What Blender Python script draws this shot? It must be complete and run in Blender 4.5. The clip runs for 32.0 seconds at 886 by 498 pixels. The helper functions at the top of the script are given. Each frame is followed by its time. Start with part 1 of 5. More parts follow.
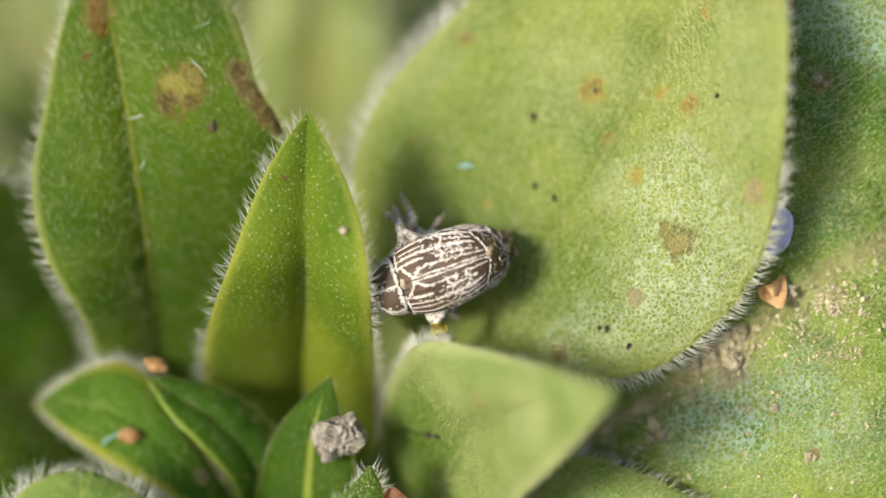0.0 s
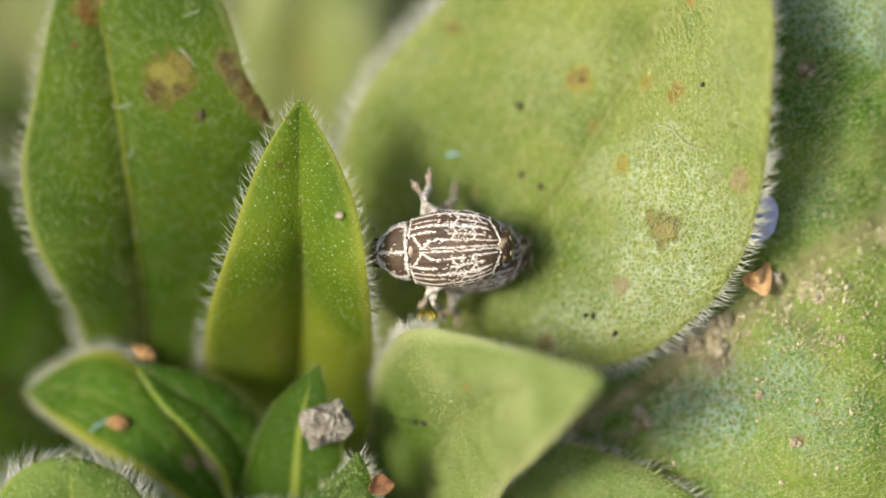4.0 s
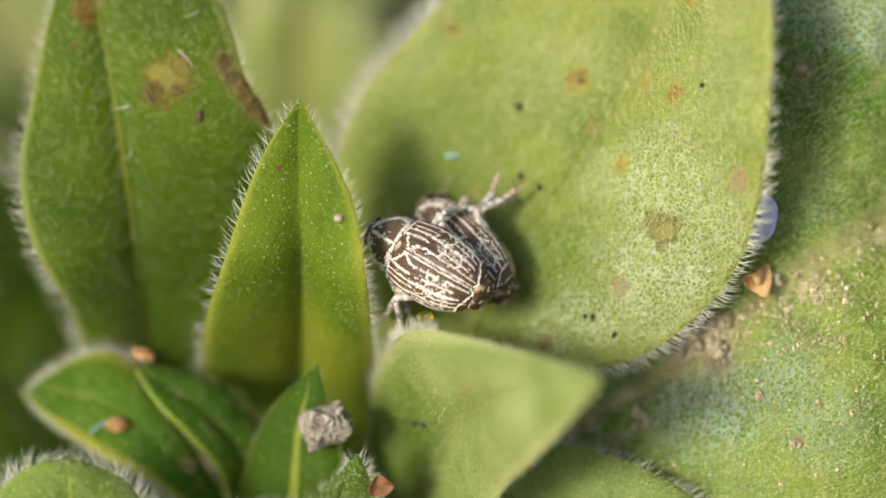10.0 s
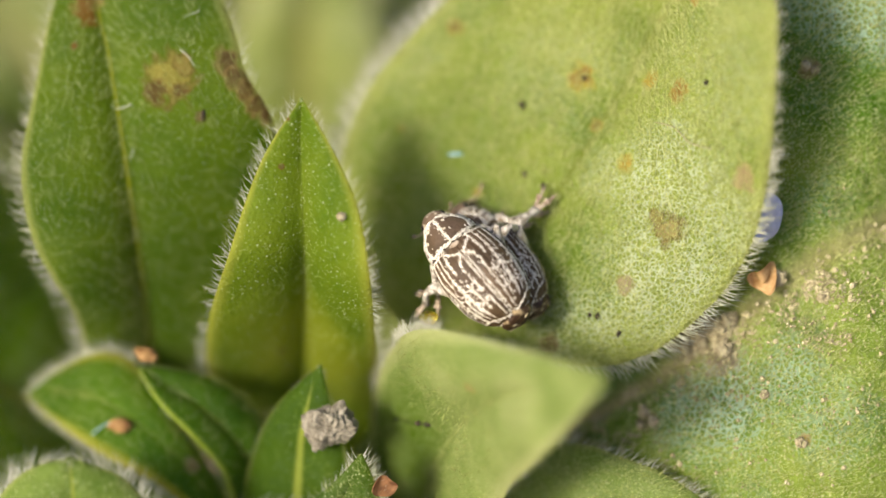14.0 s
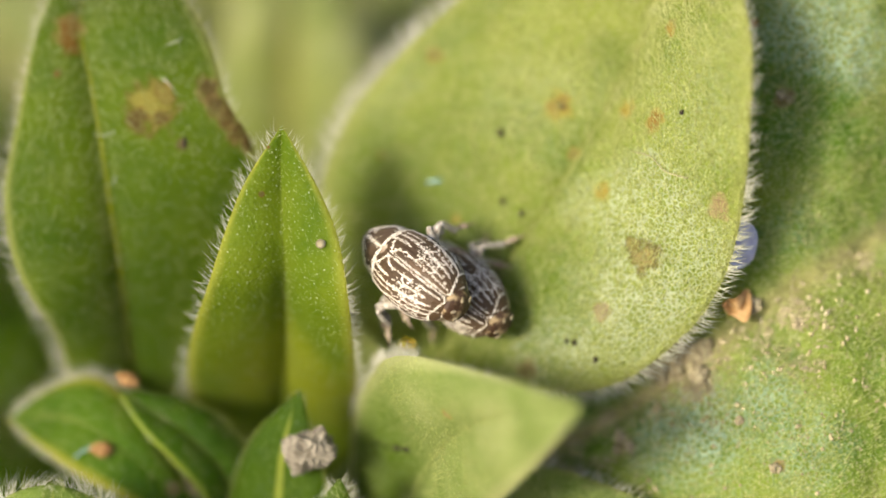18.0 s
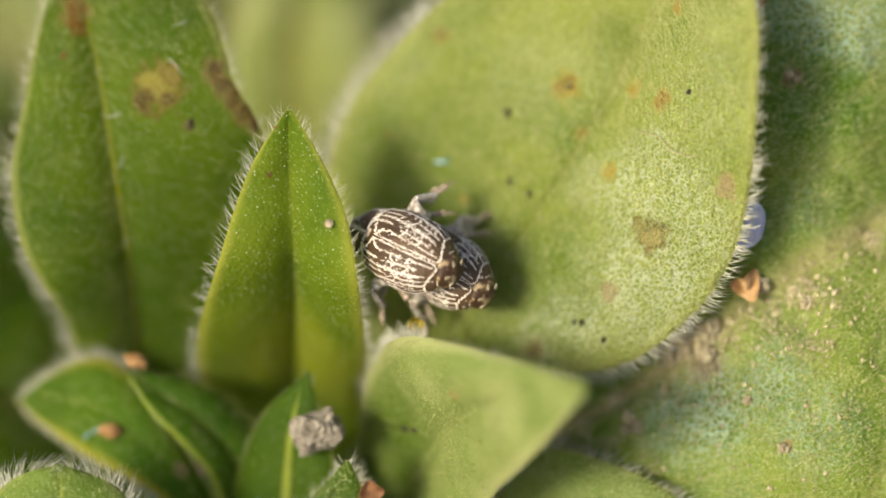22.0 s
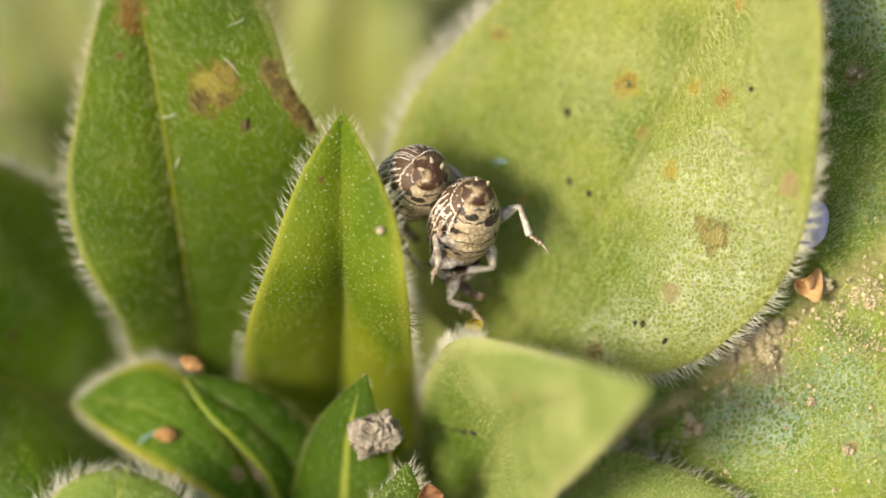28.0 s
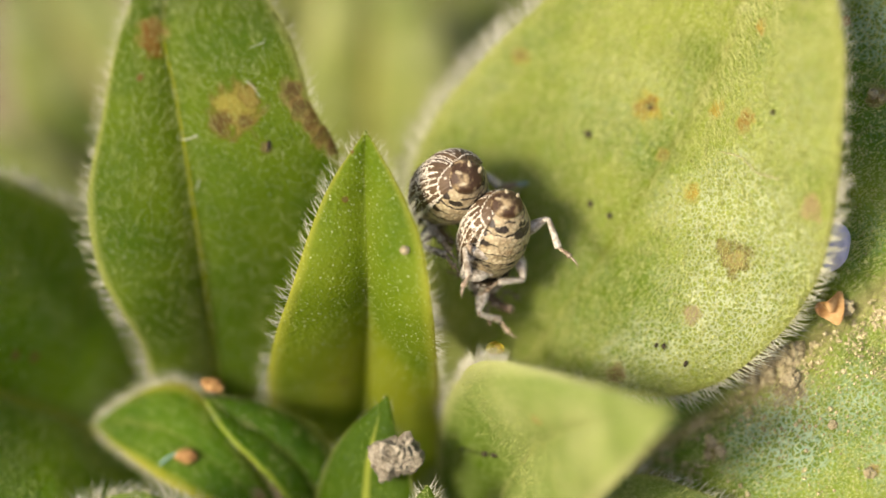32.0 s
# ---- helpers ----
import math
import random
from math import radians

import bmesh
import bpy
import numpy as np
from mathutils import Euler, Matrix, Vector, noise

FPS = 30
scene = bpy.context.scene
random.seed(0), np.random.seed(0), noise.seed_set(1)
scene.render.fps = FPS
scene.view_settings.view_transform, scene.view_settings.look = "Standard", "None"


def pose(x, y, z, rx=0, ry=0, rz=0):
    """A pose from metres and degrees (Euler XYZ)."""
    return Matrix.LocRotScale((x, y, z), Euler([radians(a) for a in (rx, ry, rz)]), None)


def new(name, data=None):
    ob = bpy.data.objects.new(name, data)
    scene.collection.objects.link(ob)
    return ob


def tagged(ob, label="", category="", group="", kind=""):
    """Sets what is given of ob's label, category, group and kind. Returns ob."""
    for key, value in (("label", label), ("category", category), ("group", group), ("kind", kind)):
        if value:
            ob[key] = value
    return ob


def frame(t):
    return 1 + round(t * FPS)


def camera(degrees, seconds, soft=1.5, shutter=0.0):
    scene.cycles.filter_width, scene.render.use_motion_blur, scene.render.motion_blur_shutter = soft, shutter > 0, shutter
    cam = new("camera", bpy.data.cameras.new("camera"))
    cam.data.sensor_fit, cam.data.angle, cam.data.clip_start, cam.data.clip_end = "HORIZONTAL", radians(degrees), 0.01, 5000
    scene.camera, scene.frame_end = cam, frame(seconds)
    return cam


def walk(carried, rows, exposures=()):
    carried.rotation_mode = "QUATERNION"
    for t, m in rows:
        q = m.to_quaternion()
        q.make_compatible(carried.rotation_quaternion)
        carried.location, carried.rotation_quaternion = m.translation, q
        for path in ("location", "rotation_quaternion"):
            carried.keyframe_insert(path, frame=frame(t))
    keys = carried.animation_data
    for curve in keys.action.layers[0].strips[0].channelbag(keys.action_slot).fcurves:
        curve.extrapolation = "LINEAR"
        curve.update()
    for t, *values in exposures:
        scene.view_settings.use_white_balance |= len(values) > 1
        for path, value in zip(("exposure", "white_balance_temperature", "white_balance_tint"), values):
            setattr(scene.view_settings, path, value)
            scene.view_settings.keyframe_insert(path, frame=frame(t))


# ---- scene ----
# Two small weevils wrestle in the heart of a hairy leaf rosette.
# Lengths below are in millimetres on the plant's own axes: u to the side, v up the slope, w out of the leaves.
MM = 0.001
SLOPE = radians(50)
FRAME = Matrix(((1, 0, 0, 0), (0, math.sin(SLOPE), -math.cos(SLOPE), 0), (0, math.cos(SLOPE), math.sin(SLOPE), 0.045), (0, 0, 0, 1)))
AXES = np.array([list(r)[:3] for r in FRAME][:3])
ORIGIN = np.array([0, 0, 0.045])


def place(p):
    """World place of a point (or an array of points) given on the plant's axes in millimetres."""
    return np.asarray(p, float) * MM @ AXES.T + ORIGIN


# ---- camera ----
cam = camera(18, 32.0, soft=1.5, shutter=0.4)
cam.data.dof.use_dof = True
cam.data.dof.focus_distance = (86 - 0.5) * MM
cam.data.dof.aperture_fstop = 17.5
SWAY = [
    (0, 0, 0, 86, 0, 0, 0), (0.5, 0.12, 0.05, 85.8, -0.143, 0.09, 0.047), (1, 0.25, -0.71, 86.17, 0.371, 0.184, 0.038),
    (1.5, 0, -0.42, 85.88, -0.046, 0.25, -0.101), (2, 0.17, -0.36, 85.99, -0.223, 0.154, -0.009), (2.5, 0.33, -0.86, 86.2, 0.124, 0.091, 0.06),
    (3, -0.08, -0.53, 86.37, -0.106, -0.355, 0.041), (3.5, -0.28, -0.41, 86.56, 0.01, -0.446, 0.021), (5.5, -0.22, -0.06, 85.97, -0.305, -0.335, -0.046),
    (6, 0, -0.05, 85.6, -0.553, 0, -0.114), (6.5, 0.23, -0.48, 86.18, -0.142, -0.15, -0.008), (7, -0.12, -0.33, 86.39, -0.283, -0.523, -0.059),
    (7.5, 0.15, -0.45, 86.63, -0.137, -0.552, 0.026), (8, 0.01, -0.37, 86.4, -0.297, -0.365, 0.015), (8.5, -0.04, -0.34, 86.34, -0.258, -0.321, 0.015),
    (9, 0.31, -0.54, 86.33, 0.007, -0.127, 0.028), (9.5, -0.28, 0.02, 86.2, -0.263, -0.374, -0.004), (10, -0.2, -0.47, 86.38, 0.089, -0.413, -0.052),
    (10.5, -0.35, 0.09, 86.09, -0.242, -0.407, -0.106), (11, -0.01, -0.05, 86.44, 0.062, -0.328, -0.067), (11.5, 0.1, -0.58, 86.69, 0.44, -0.524, -0.018),
    (12, -0.51, -0.05, 86.33, -0.26, -0.652, -0.172), (12.5, 0.32, -0.54, 86.24, -0.182, -0.16, -0.166), (13, 0.21, -0.54, 86.1, -0.048, -0.26, -0.203),
    (13.5, 0.27, -0.33, 86.04, -0.032, -0.144, -0.181), (14, -0.24, -0.49, 86.03, 0.082, -0.368, -0.238), (14.5, 0.19, -0.31, 85.79, -0.131, -0.013, -0.3),
    (16.5, 0.76, 0.32, 86.98, 0.024, -0.163, -0.097), (17, 0.39, 0.26, 86.81, -0.114, -0.361, -0.247), (17.5, 0.27, 0.61, 86.73, -0.195, -0.485, -0.276),
    (18, 0.25, 0.38, 86.93, 0.059, -0.482, -0.137), (18.5, 0.31, 0.32, 86.98, 0.105, -0.532, -0.197), (19, 0.69, 0.57, 87.3, -0.133, -0.363, -0.209),
    (19.5, 0.09, 0.19, 87.46, -0.184, -0.935, -0.247), (20, 0.22, 0.41, 87.28, -0.322, -0.696, -0.22), (20.5, 0.42, 0.23, 87.18, -0.255, -0.565, -0.233),
    (21, 0.38, 0.64, 86.98, -0.463, -0.544, -0.268), (21.5, 0.16, 0.68, 86.84, -0.514, -0.488, -0.257), (22, 0.7, 0.37, 86.84, -0.335, -0.039, -0.311),
    (22.5, 0.03, 1.14, 86.82, -0.847, -0.456, -0.463), (23, 0.49, 0.74, 86.78, -0.472, -0.081, -0.41), (23.5, 0.27, 0.49, 86.84, -0.255, -0.17, -0.354),
    (24, 0.51, -0.08, 86.96, 0.054, -0.356, -0.295), (24.5, 0.3, 0.66, 86.87, -0.521, -0.451, -0.319), (25, 0.14, 0.43, 86.51, -0.531, -0.2, -0.31),
    (25.5, 0.37, 0.27, 86.04, -0.144, 0.344, -0.356), (27.5, 0.05, -0.01, 85.87, 0.121, 0.674, -0.469), (28, 0.15, -0.08, 85.9, -0.026, 0.809, -0.488),
    (28.5, -0.02, -0.55, 85.98, 0.43, 0.685, -0.315), (29, -0.05, 0.1, 85.92, -0.089, 0.699, -0.431), (29.5, -0.01, -0.09, 85.85, 0.133, 0.861, -0.416),
    (30, -0.29, -0.56, 85.78, 0.494, 0.859, -0.375), (30.5, -0.51, 1.06, 85.61, -0.392, 0.739, -0.481), (31, -0.24, 0.39, 85.71, 0.131, 1.035, -0.399),
    (31.5, -0.41, 0.61, 86.01, -0.054, 0.823, -0.413), (32, -0.36, 0.44, 85.89, 0.09, 0.902, -0.426),
]
walk(cam, [(r[0], FRAME @ pose(r[1] * MM, r[2] * MM, r[3] * MM, *r[4:])) for r in SWAY],
     exposures=[(0, 0.37, 5790, 15), (2.5, 0.26, 5790, 15), (6, 0.28, 5830, 15), (13, 0.33, 6160, 16), (19, 0.41, 6360, 16), (22, 0.27, 6410, 16), (25, 0.27, 6460, 16), (28, 0.47, 6560, 17), (32, 0.47, 6660, 17)])

# ---- light ----
SUN_WAY = Vector((FRAME.to_3x3() @ Vector((0.56, -0.05, -0.83)))).normalized()
world = bpy.data.worlds.new("sky")
scene.world = world
world.use_nodes = True
wn = world.node_tree.nodes
sky = wn.new("ShaderNodeTexSky")
sky.sky_type, sky.sun_disc, sky.dust_density, sky.ozone_density = "NISHITA", False, 5.0, 0.8
sky.sun_elevation = math.asin(-SUN_WAY.z)
sky.sun_rotation = math.atan2(-SUN_WAY.x, -SUN_WAY.y)
world.node_tree.links.new(sky.outputs[0], wn["Background"].inputs[0])
wn["Background"].inputs[1].default_value = 0.125
sun = new("sun", bpy.data.lights.new("sun", "SUN"))
sun.data.energy, sun.data.angle, sun.data.color = 4.0, radians(13), (1.0, 0.89, 0.66)
sun.rotation_euler = SUN_WAY.to_track_quat("-Z", "Y").to_euler()
sun.location = (-0.5, -0.3, 0.6)


# ---- materials ----
def material(name):
    m = bpy.data.materials.new(name)
    m.use_nodes = True
    m.node_tree.nodes.clear()
    return m, m.node_tree.nodes, m.node_tree.links


def node(nodes, links, kind, ins=None, **props):
    nd = nodes.new(kind)
    for key, value in props.items():
        set_prop(nd, key, value)
    for key, value in (ins or {}).items():
        if isinstance(value, bpy.types.NodeSocket):
            links.new(value, nd.inputs[key])
        else:
            nd.inputs[key].default_value = value
    return nd


def set_prop(nd, key, value):
    if key == "op":
        nd.operation = value
    elif key == "feature":
        nd.feature = value
    elif key == "blend":
        nd.data_type, nd.blend_type = "RGBA", value
    elif key == "wave":
        nd.wave_type, nd.bands_direction = "BANDS", value


def ramp(nodes, links, fac, stops):
    nd = nodes.new("ShaderNodeValToRGB")
    el = nd.color_ramp.elements
    while len(el) < len(stops):
        el.new(0.5)
    for e, (p, c) in zip(el, stops):
        e.position = p
        e.color = (*c, 1) if len(c) == 3 else c
    links.new(fac, nd.inputs[0])
    return nd.outputs[0]


def mix(nodes, links, fac, a, b):
    nd = nodes.new("ShaderNodeMix")
    nd.data_type = "RGBA"
    for key, value in ((0, fac), (6, a), (7, b)):
        if isinstance(value, bpy.types.NodeSocket):
            links.new(value, nd.inputs[key])
        else:
            nd.inputs[key].default_value = value if key == 0 else (*value, 1)
    return nd.outputs[2]


def step(nodes, links, value, lo, hi, flip=False):
    nd = nodes.new("ShaderNodeMapRange")
    links.new(value, nd.inputs[0])
    nd.inputs[1].default_value, nd.inputs[2].default_value = lo, hi
    nd.inputs[3].default_value, nd.inputs[4].default_value = (1, 0) if flip else (0, 1)
    return nd.outputs[0]


def maths(nodes, links, op, a, b=None):
    nd = nodes.new("ShaderNodeMath")
    nd.operation = op
    for key, value in ((0, a), (1, b)):
        if value is None:
            continue
        if isinstance(value, bpy.types.NodeSocket):
            links.new(value, nd.inputs[key])
        else:
            nd.inputs[key].default_value = value
    return nd.outputs[0]


def mix_value(nodes, links, fac, value):
    """value faded towards 1 as fac goes to 0."""
    return maths(nodes, links, "ADD", maths(nodes, links, "MULTIPLY", value, fac), 1 - fac)


def leaf_material(name, dark=(0.085, 0.16, 0.018), light=(0.20, 0.29, 0.055), rib=(0.36, 0.40, 0.05), rib_width=0.035, frost=0.25,
                  thin=0.42, dots=0.55, spots=(), rim=0.5, bloom_from=0.47, rib_mix=0.75, bloom_glow_col=(0.60, 0.64, 0.36), rim_from=0.455, pits=0.6, grain=0.25,
                  pale=(0.62, 0.66, 0.32), rim_col=(0.50, 0.53, 0.16), net=7.5, patches=(), shade_tints=(), painted_shade=None, glints=0.6, relief=1.0, dust=0.0, dot_col=(0.80, 0.83, 0.50)):
    """Hairy leaf blade. spots: (place in the leaf's space in metres, radius in mm, colour, core colour); patches:
    (place, radius, strength) of pale frost and of painted glow, with a like list of shade painted in deeper green.
    """
    m, n, l = material(name)
    tc = n.new("ShaderNodeTexCoord")
    co = node(n, l, "ShaderNodeVectorMath", {0: tc.outputs["Object"], 1: (1000, 1000, 1000)}, op="MULTIPLY").outputs[0]
    uv = n.new("ShaderNodeUVMap")
    sep = node(n, l, "ShaderNodeSeparateXYZ", {0: uv.outputs[0]})
    off = maths(n, l, "ABSOLUTE", maths(n, l, "SUBTRACT", sep.outputs[1], 0.5))
    big = node(n, l, "ShaderNodeTexNoise", {"Vector": co, "Scale": 0.35, "Detail": 4.0, "Roughness": 0.6})
    fine = node(n, l, "ShaderNodeTexNoise", {"Vector": co, "Scale": 5.0, "Detail": 5.0, "Roughness": 0.7})
    col = mix(n, l, step(n, l, big.outputs[0], 0.36, 0.62), dark, light)
    col = mix(n, l, maths(n, l, "MULTIPLY", step(n, l, fine.outputs[0], 0.42, 0.75), 0.55), col, light)
    # shade painted into the blade colour as soft, deeper green areas
    for centre, radius, much in shade_tints:
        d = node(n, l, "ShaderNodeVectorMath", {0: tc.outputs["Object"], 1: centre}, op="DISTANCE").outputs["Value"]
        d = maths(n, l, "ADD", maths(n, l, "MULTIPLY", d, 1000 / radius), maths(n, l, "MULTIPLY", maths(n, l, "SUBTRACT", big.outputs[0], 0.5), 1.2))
        col = mix(n, l, maths(n, l, "MULTIPLY", step(n, l, d, 0.3, 1.2, flip=True), much), col, painted_shade or tuple(k * 0.75 for k in dark))
    # pale frosted net round small green pits
    cell = node(n, l, "ShaderNodeTexVoronoi", {"Vector": co, "Scale": net, "Randomness": 0.9})
    frostn = node(n, l, "ShaderNodeTexNoise", {"Vector": co, "Scale": 0.22, "Detail": 6.0, "Roughness": 0.65})
    bloom_glow = maths(n, l, "MULTIPLY", step(n, l, frostn.outputs[0], bloom_from, bloom_from + 0.16), frost)
    for centre, radius, much in patches:
        d = node(n, l, "ShaderNodeVectorMath", {0: tc.outputs["Object"], 1: centre}, op="DISTANCE").outputs["Value"]
        d = maths(n, l, "ADD", maths(n, l, "MULTIPLY", d, 1000 / radius), maths(n, l, "MULTIPLY", maths(n, l, "SUBTRACT", frostn.outputs[0], 0.5), 2.4))
        bloom_glow = maths(n, l, "MAXIMUM", bloom_glow, maths(n, l, "MULTIPLY", step(n, l, d, 0.45, 1.15, flip=True), much))
    mesh = node(n, l, "ShaderNodeTexVoronoi", {"Vector": co, "Scale": net, "Randomness": 0.95}, feature="DISTANCE_TO_EDGE")
    thread = maths(n, l, "ADD", mesh.outputs["Distance"], maths(n, l, "MULTIPLY", maths(n, l, "SUBTRACT", fine.outputs[0], 0.5), 0.9))
    bloom_glow = maths(n, l, "MULTIPLY", bloom_glow, mix_value(n, l, pits, step(n, l, thread, 0.04, 0.18, flip=True)))
    col = mix(n, l, bloom_glow, col, bloom_glow_col)
    if dust:
        fleck = node(n, l, "ShaderNodeTexVoronoi", {"Vector": co, "Scale": 8.0, "Randomness": 1.0})
        fc = node(n, l, "ShaderNodeSeparateColor", {0: fleck.outputs["Color"]})
        drift = node(n, l, "ShaderNodeTexNoise", {"Vector": co, "Scale": 0.55, "Detail": 4.0, "Roughness": 0.7})
        on = maths(n, l, "MULTIPLY", step(n, l, fleck.outputs["Distance"], 0.25, 0.42, flip=True), step(n, l, maths(n, l, "ADD", fc.outputs[0], maths(n, l, "MULTIPLY", drift.outputs[0], 1.6)), 1.35, 1.5))
        col = mix(n, l, maths(n, l, "MULTIPLY", on, dust), col, mix(n, l, fc.outputs[1], (0.34, 0.27, 0.13), (0.66, 0.62, 0.36)))
    # pale hair bases, their bright glints put into the dot colour
    wart = node(n, l, "ShaderNodeTexVoronoi", {"Vector": co, "Scale": 4.4, "Randomness": 0.9})
    bump_dot = step(n, l, wart.outputs["Distance"], 0.08, 0.15, flip=True)
    col = mix(n, l, maths(n, l, "MULTIPLY", bump_dot, dots), col, dot_col)
    # sun glints on the hairs, painted as scattered pale specks
    glint = node(n, l, "ShaderNodeTexVoronoi", {"Vector": co, "Scale": 7.0, "Randomness": 1.0})
    gc = node(n, l, "ShaderNodeSeparateColor", {0: glint.outputs["Color"]})
    speck = maths(n, l, "MULTIPLY", step(n, l, glint.outputs["Distance"], 0.15, 0.3, flip=True), step(n, l, gc.outputs[0], 0.5, 0.75))
    col = mix(n, l, maths(n, l, "MULTIPLY", speck, glints), col, pale)
    grit = node(n, l, "ShaderNodeTexNoise", {"Vector": co, "Scale": 13.0, "Detail": 3.0, "Roughness": 0.6})
    col = mix(n, l, maths(n, l, "MULTIPLY", step(n, l, grit.outputs[0], 0.40, 0.28), 0.45), col, dark)
    col = mix(n, l, maths(n, l, "MULTIPLY", step(n, l, grit.outputs[0], 0.56, 0.70), grain), col, pale)
    # midrib and rim
    col = mix(n, l, maths(n, l, "MULTIPLY", step(n, l, off, rib_width * 0.3, rib_width, flip=True), rib_mix), col, rib)
    col = mix(n, l, maths(n, l, "MULTIPLY", step(n, l, off, rim_from, 0.5), rim), col, rim_col)
    # browned feeding marks
    warp = node(n, l, "ShaderNodeTexNoise", {"Vector": co, "Scale": 2.6, "Detail": 3.0})
    blotch = maths(n, l, "ADD", maths(n, l, "MULTIPLY", step(n, l, fine.outputs[0], 0.36, 0.6), 0.5), 0.45)
    for centre, radius, shade, core in spots:
        d = node(n, l, "ShaderNodeVectorMath", {0: tc.outputs["Object"], 1: centre}, op="DISTANCE").outputs["Value"]
        d = maths(n, l, "ADD", maths(n, l, "MULTIPLY", d, 1000 / radius), maths(n, l, "MULTIPLY", maths(n, l, "SUBTRACT", warp.outputs[0], 0.5), 1.7))
        col = mix(n, l, maths(n, l, "MULTIPLY", step(n, l, d, 0.75, 1.05, flip=True), blotch), col, shade)
        col = mix(n, l, maths(n, l, "MULTIPLY", step(n, l, maths(n, l, "ADD", d, maths(n, l, "MULTIPLY", fine.outputs[0], 0.5)), 0.80, 1.0, flip=True), blotch), col, core)
    pit = node(n, l, "ShaderNodeTexVoronoi", {"Vector": co, "Scale": 5.5, "Randomness": 0.9})
    col = mix(n, l, maths(n, l, "MULTIPLY", step(n, l, pit.outputs["Distance"], 0.1, 0.45, flip=True), 0.22), col, dark)
    h = maths(n, l, "ADD", maths(n, l, "MULTIPLY", bump_dot, 0.06), maths(n, l, "MULTIPLY", fine.outputs[0], 0.05))
    h = maths(n, l, "ADD", h, maths(n, l, "MULTIPLY", cell.outputs["Distance"], 0.05))
    h = maths(n, l, "ADD", h, maths(n, l, "MULTIPLY", pit.outputs["Distance"], 0.04))
    h = maths(n, l, "ADD", h, maths(n, l, "MULTIPLY", grit.outputs[0], 0.05))
    bump = node(n, l, "ShaderNodeBump", {"Height": h, "Strength": 0.6, "Distance": 0.001 * relief})
    rough = step(n, l, fine.outputs[0], -0.7, 1.5)
    p = node(n, l, "ShaderNodeBsdfPrincipled", {"Base Color": col, "Roughness": rough, "Normal": bump.outputs[0], "Specular IOR Level": 0.14})
    # each face passes the root of what the whole blade lets through
    root = node(n, l, "ShaderNodeGamma", {"Color": col, "Gamma": 0.55})
    warm = node(n, l, "ShaderNodeHueSaturation", {"Hue": 0.485, "Saturation": 1.15, "Value": 1.15, "Color": root.outputs[0]})
    tr = node(n, l, "ShaderNodeBsdfTranslucent", {"Color": warm.outputs[0], "Normal": bump.outputs[0]})
    mx = node(n, l, "ShaderNodeMixShader", {0: thin, 1: p.outputs[0], 2: tr.outputs[0]})
    out = n.new("ShaderNodeOutputMaterial")
    l.new(mx.outputs[0], out.inputs[0])
    return m


def plain_material(name, a, b, rough=0.7, scale=6.0, bump_depth=0.1, spec=0.4, glow_through=0.0, metal=0.0, spread=(0.35, 0.65)):
    """A grainy two-tone surface; scale in grains to the millimetre."""
    m, n, l = material(name)
    tc = n.new("ShaderNodeTexCoord")
    co = node(n, l, "ShaderNodeVectorMath", {0: tc.outputs["Object"], 1: (1000, 1000, 1000)}, op="MULTIPLY").outputs[0]
    nz = node(n, l, "ShaderNodeTexNoise", {"Vector": co, "Scale": scale, "Detail": 6.0, "Roughness": 0.65})
    col = mix(n, l, step(n, l, nz.outputs[0], *spread), a, b)
    bump = node(n, l, "ShaderNodeBump", {"Height": nz.outputs[0], "Strength": 0.7, "Distance": bump_depth * MM})
    p = node(n, l, "ShaderNodeBsdfPrincipled", {"Base Color": col, "Roughness": rough, "Normal": bump.outputs[0], "Specular IOR Level": spec, "Metallic": metal})
    last = p.outputs[0]
    if glow_through:
        tr = node(n, l, "ShaderNodeBsdfTranslucent", {"Color": col})
        last = node(n, l, "ShaderNodeMixShader", {0: glow_through, 1: last, 2: tr.outputs[0]}).outputs[0]
    out = n.new("ShaderNodeOutputMaterial")
    l.new(last, out.inputs[0])
    return m


HAIR = plain_material("leaf_hair", (0.52, 0.58, 0.16), (0.76, 0.79, 0.38), rough=0.45, scale=2.0, glow_through=0.4)
SOFT_HAIR = plain_material("green_hair", (0.40, 0.48, 0.08), (0.66, 0.71, 0.24), rough=0.45, scale=2.0, glow_through=0.4)
BRISTLE = plain_material("white_bristle", (0.66, 0.68, 0.50), (0.82, 0.83, 0.72), rough=0.4, scale=2.0, glow_through=0.35)
STALK = plain_material("stalk", (0.10, 0.16, 0.03), (0.22, 0.28, 0.08), rough=0.6, scale=1.2, glow_through=0.2)
SOIL = plain_material("soil", (0.10, 0.075, 0.05), (0.26, 0.20, 0.14), rough=0.95, scale=0.5, bump_depth=1.5)


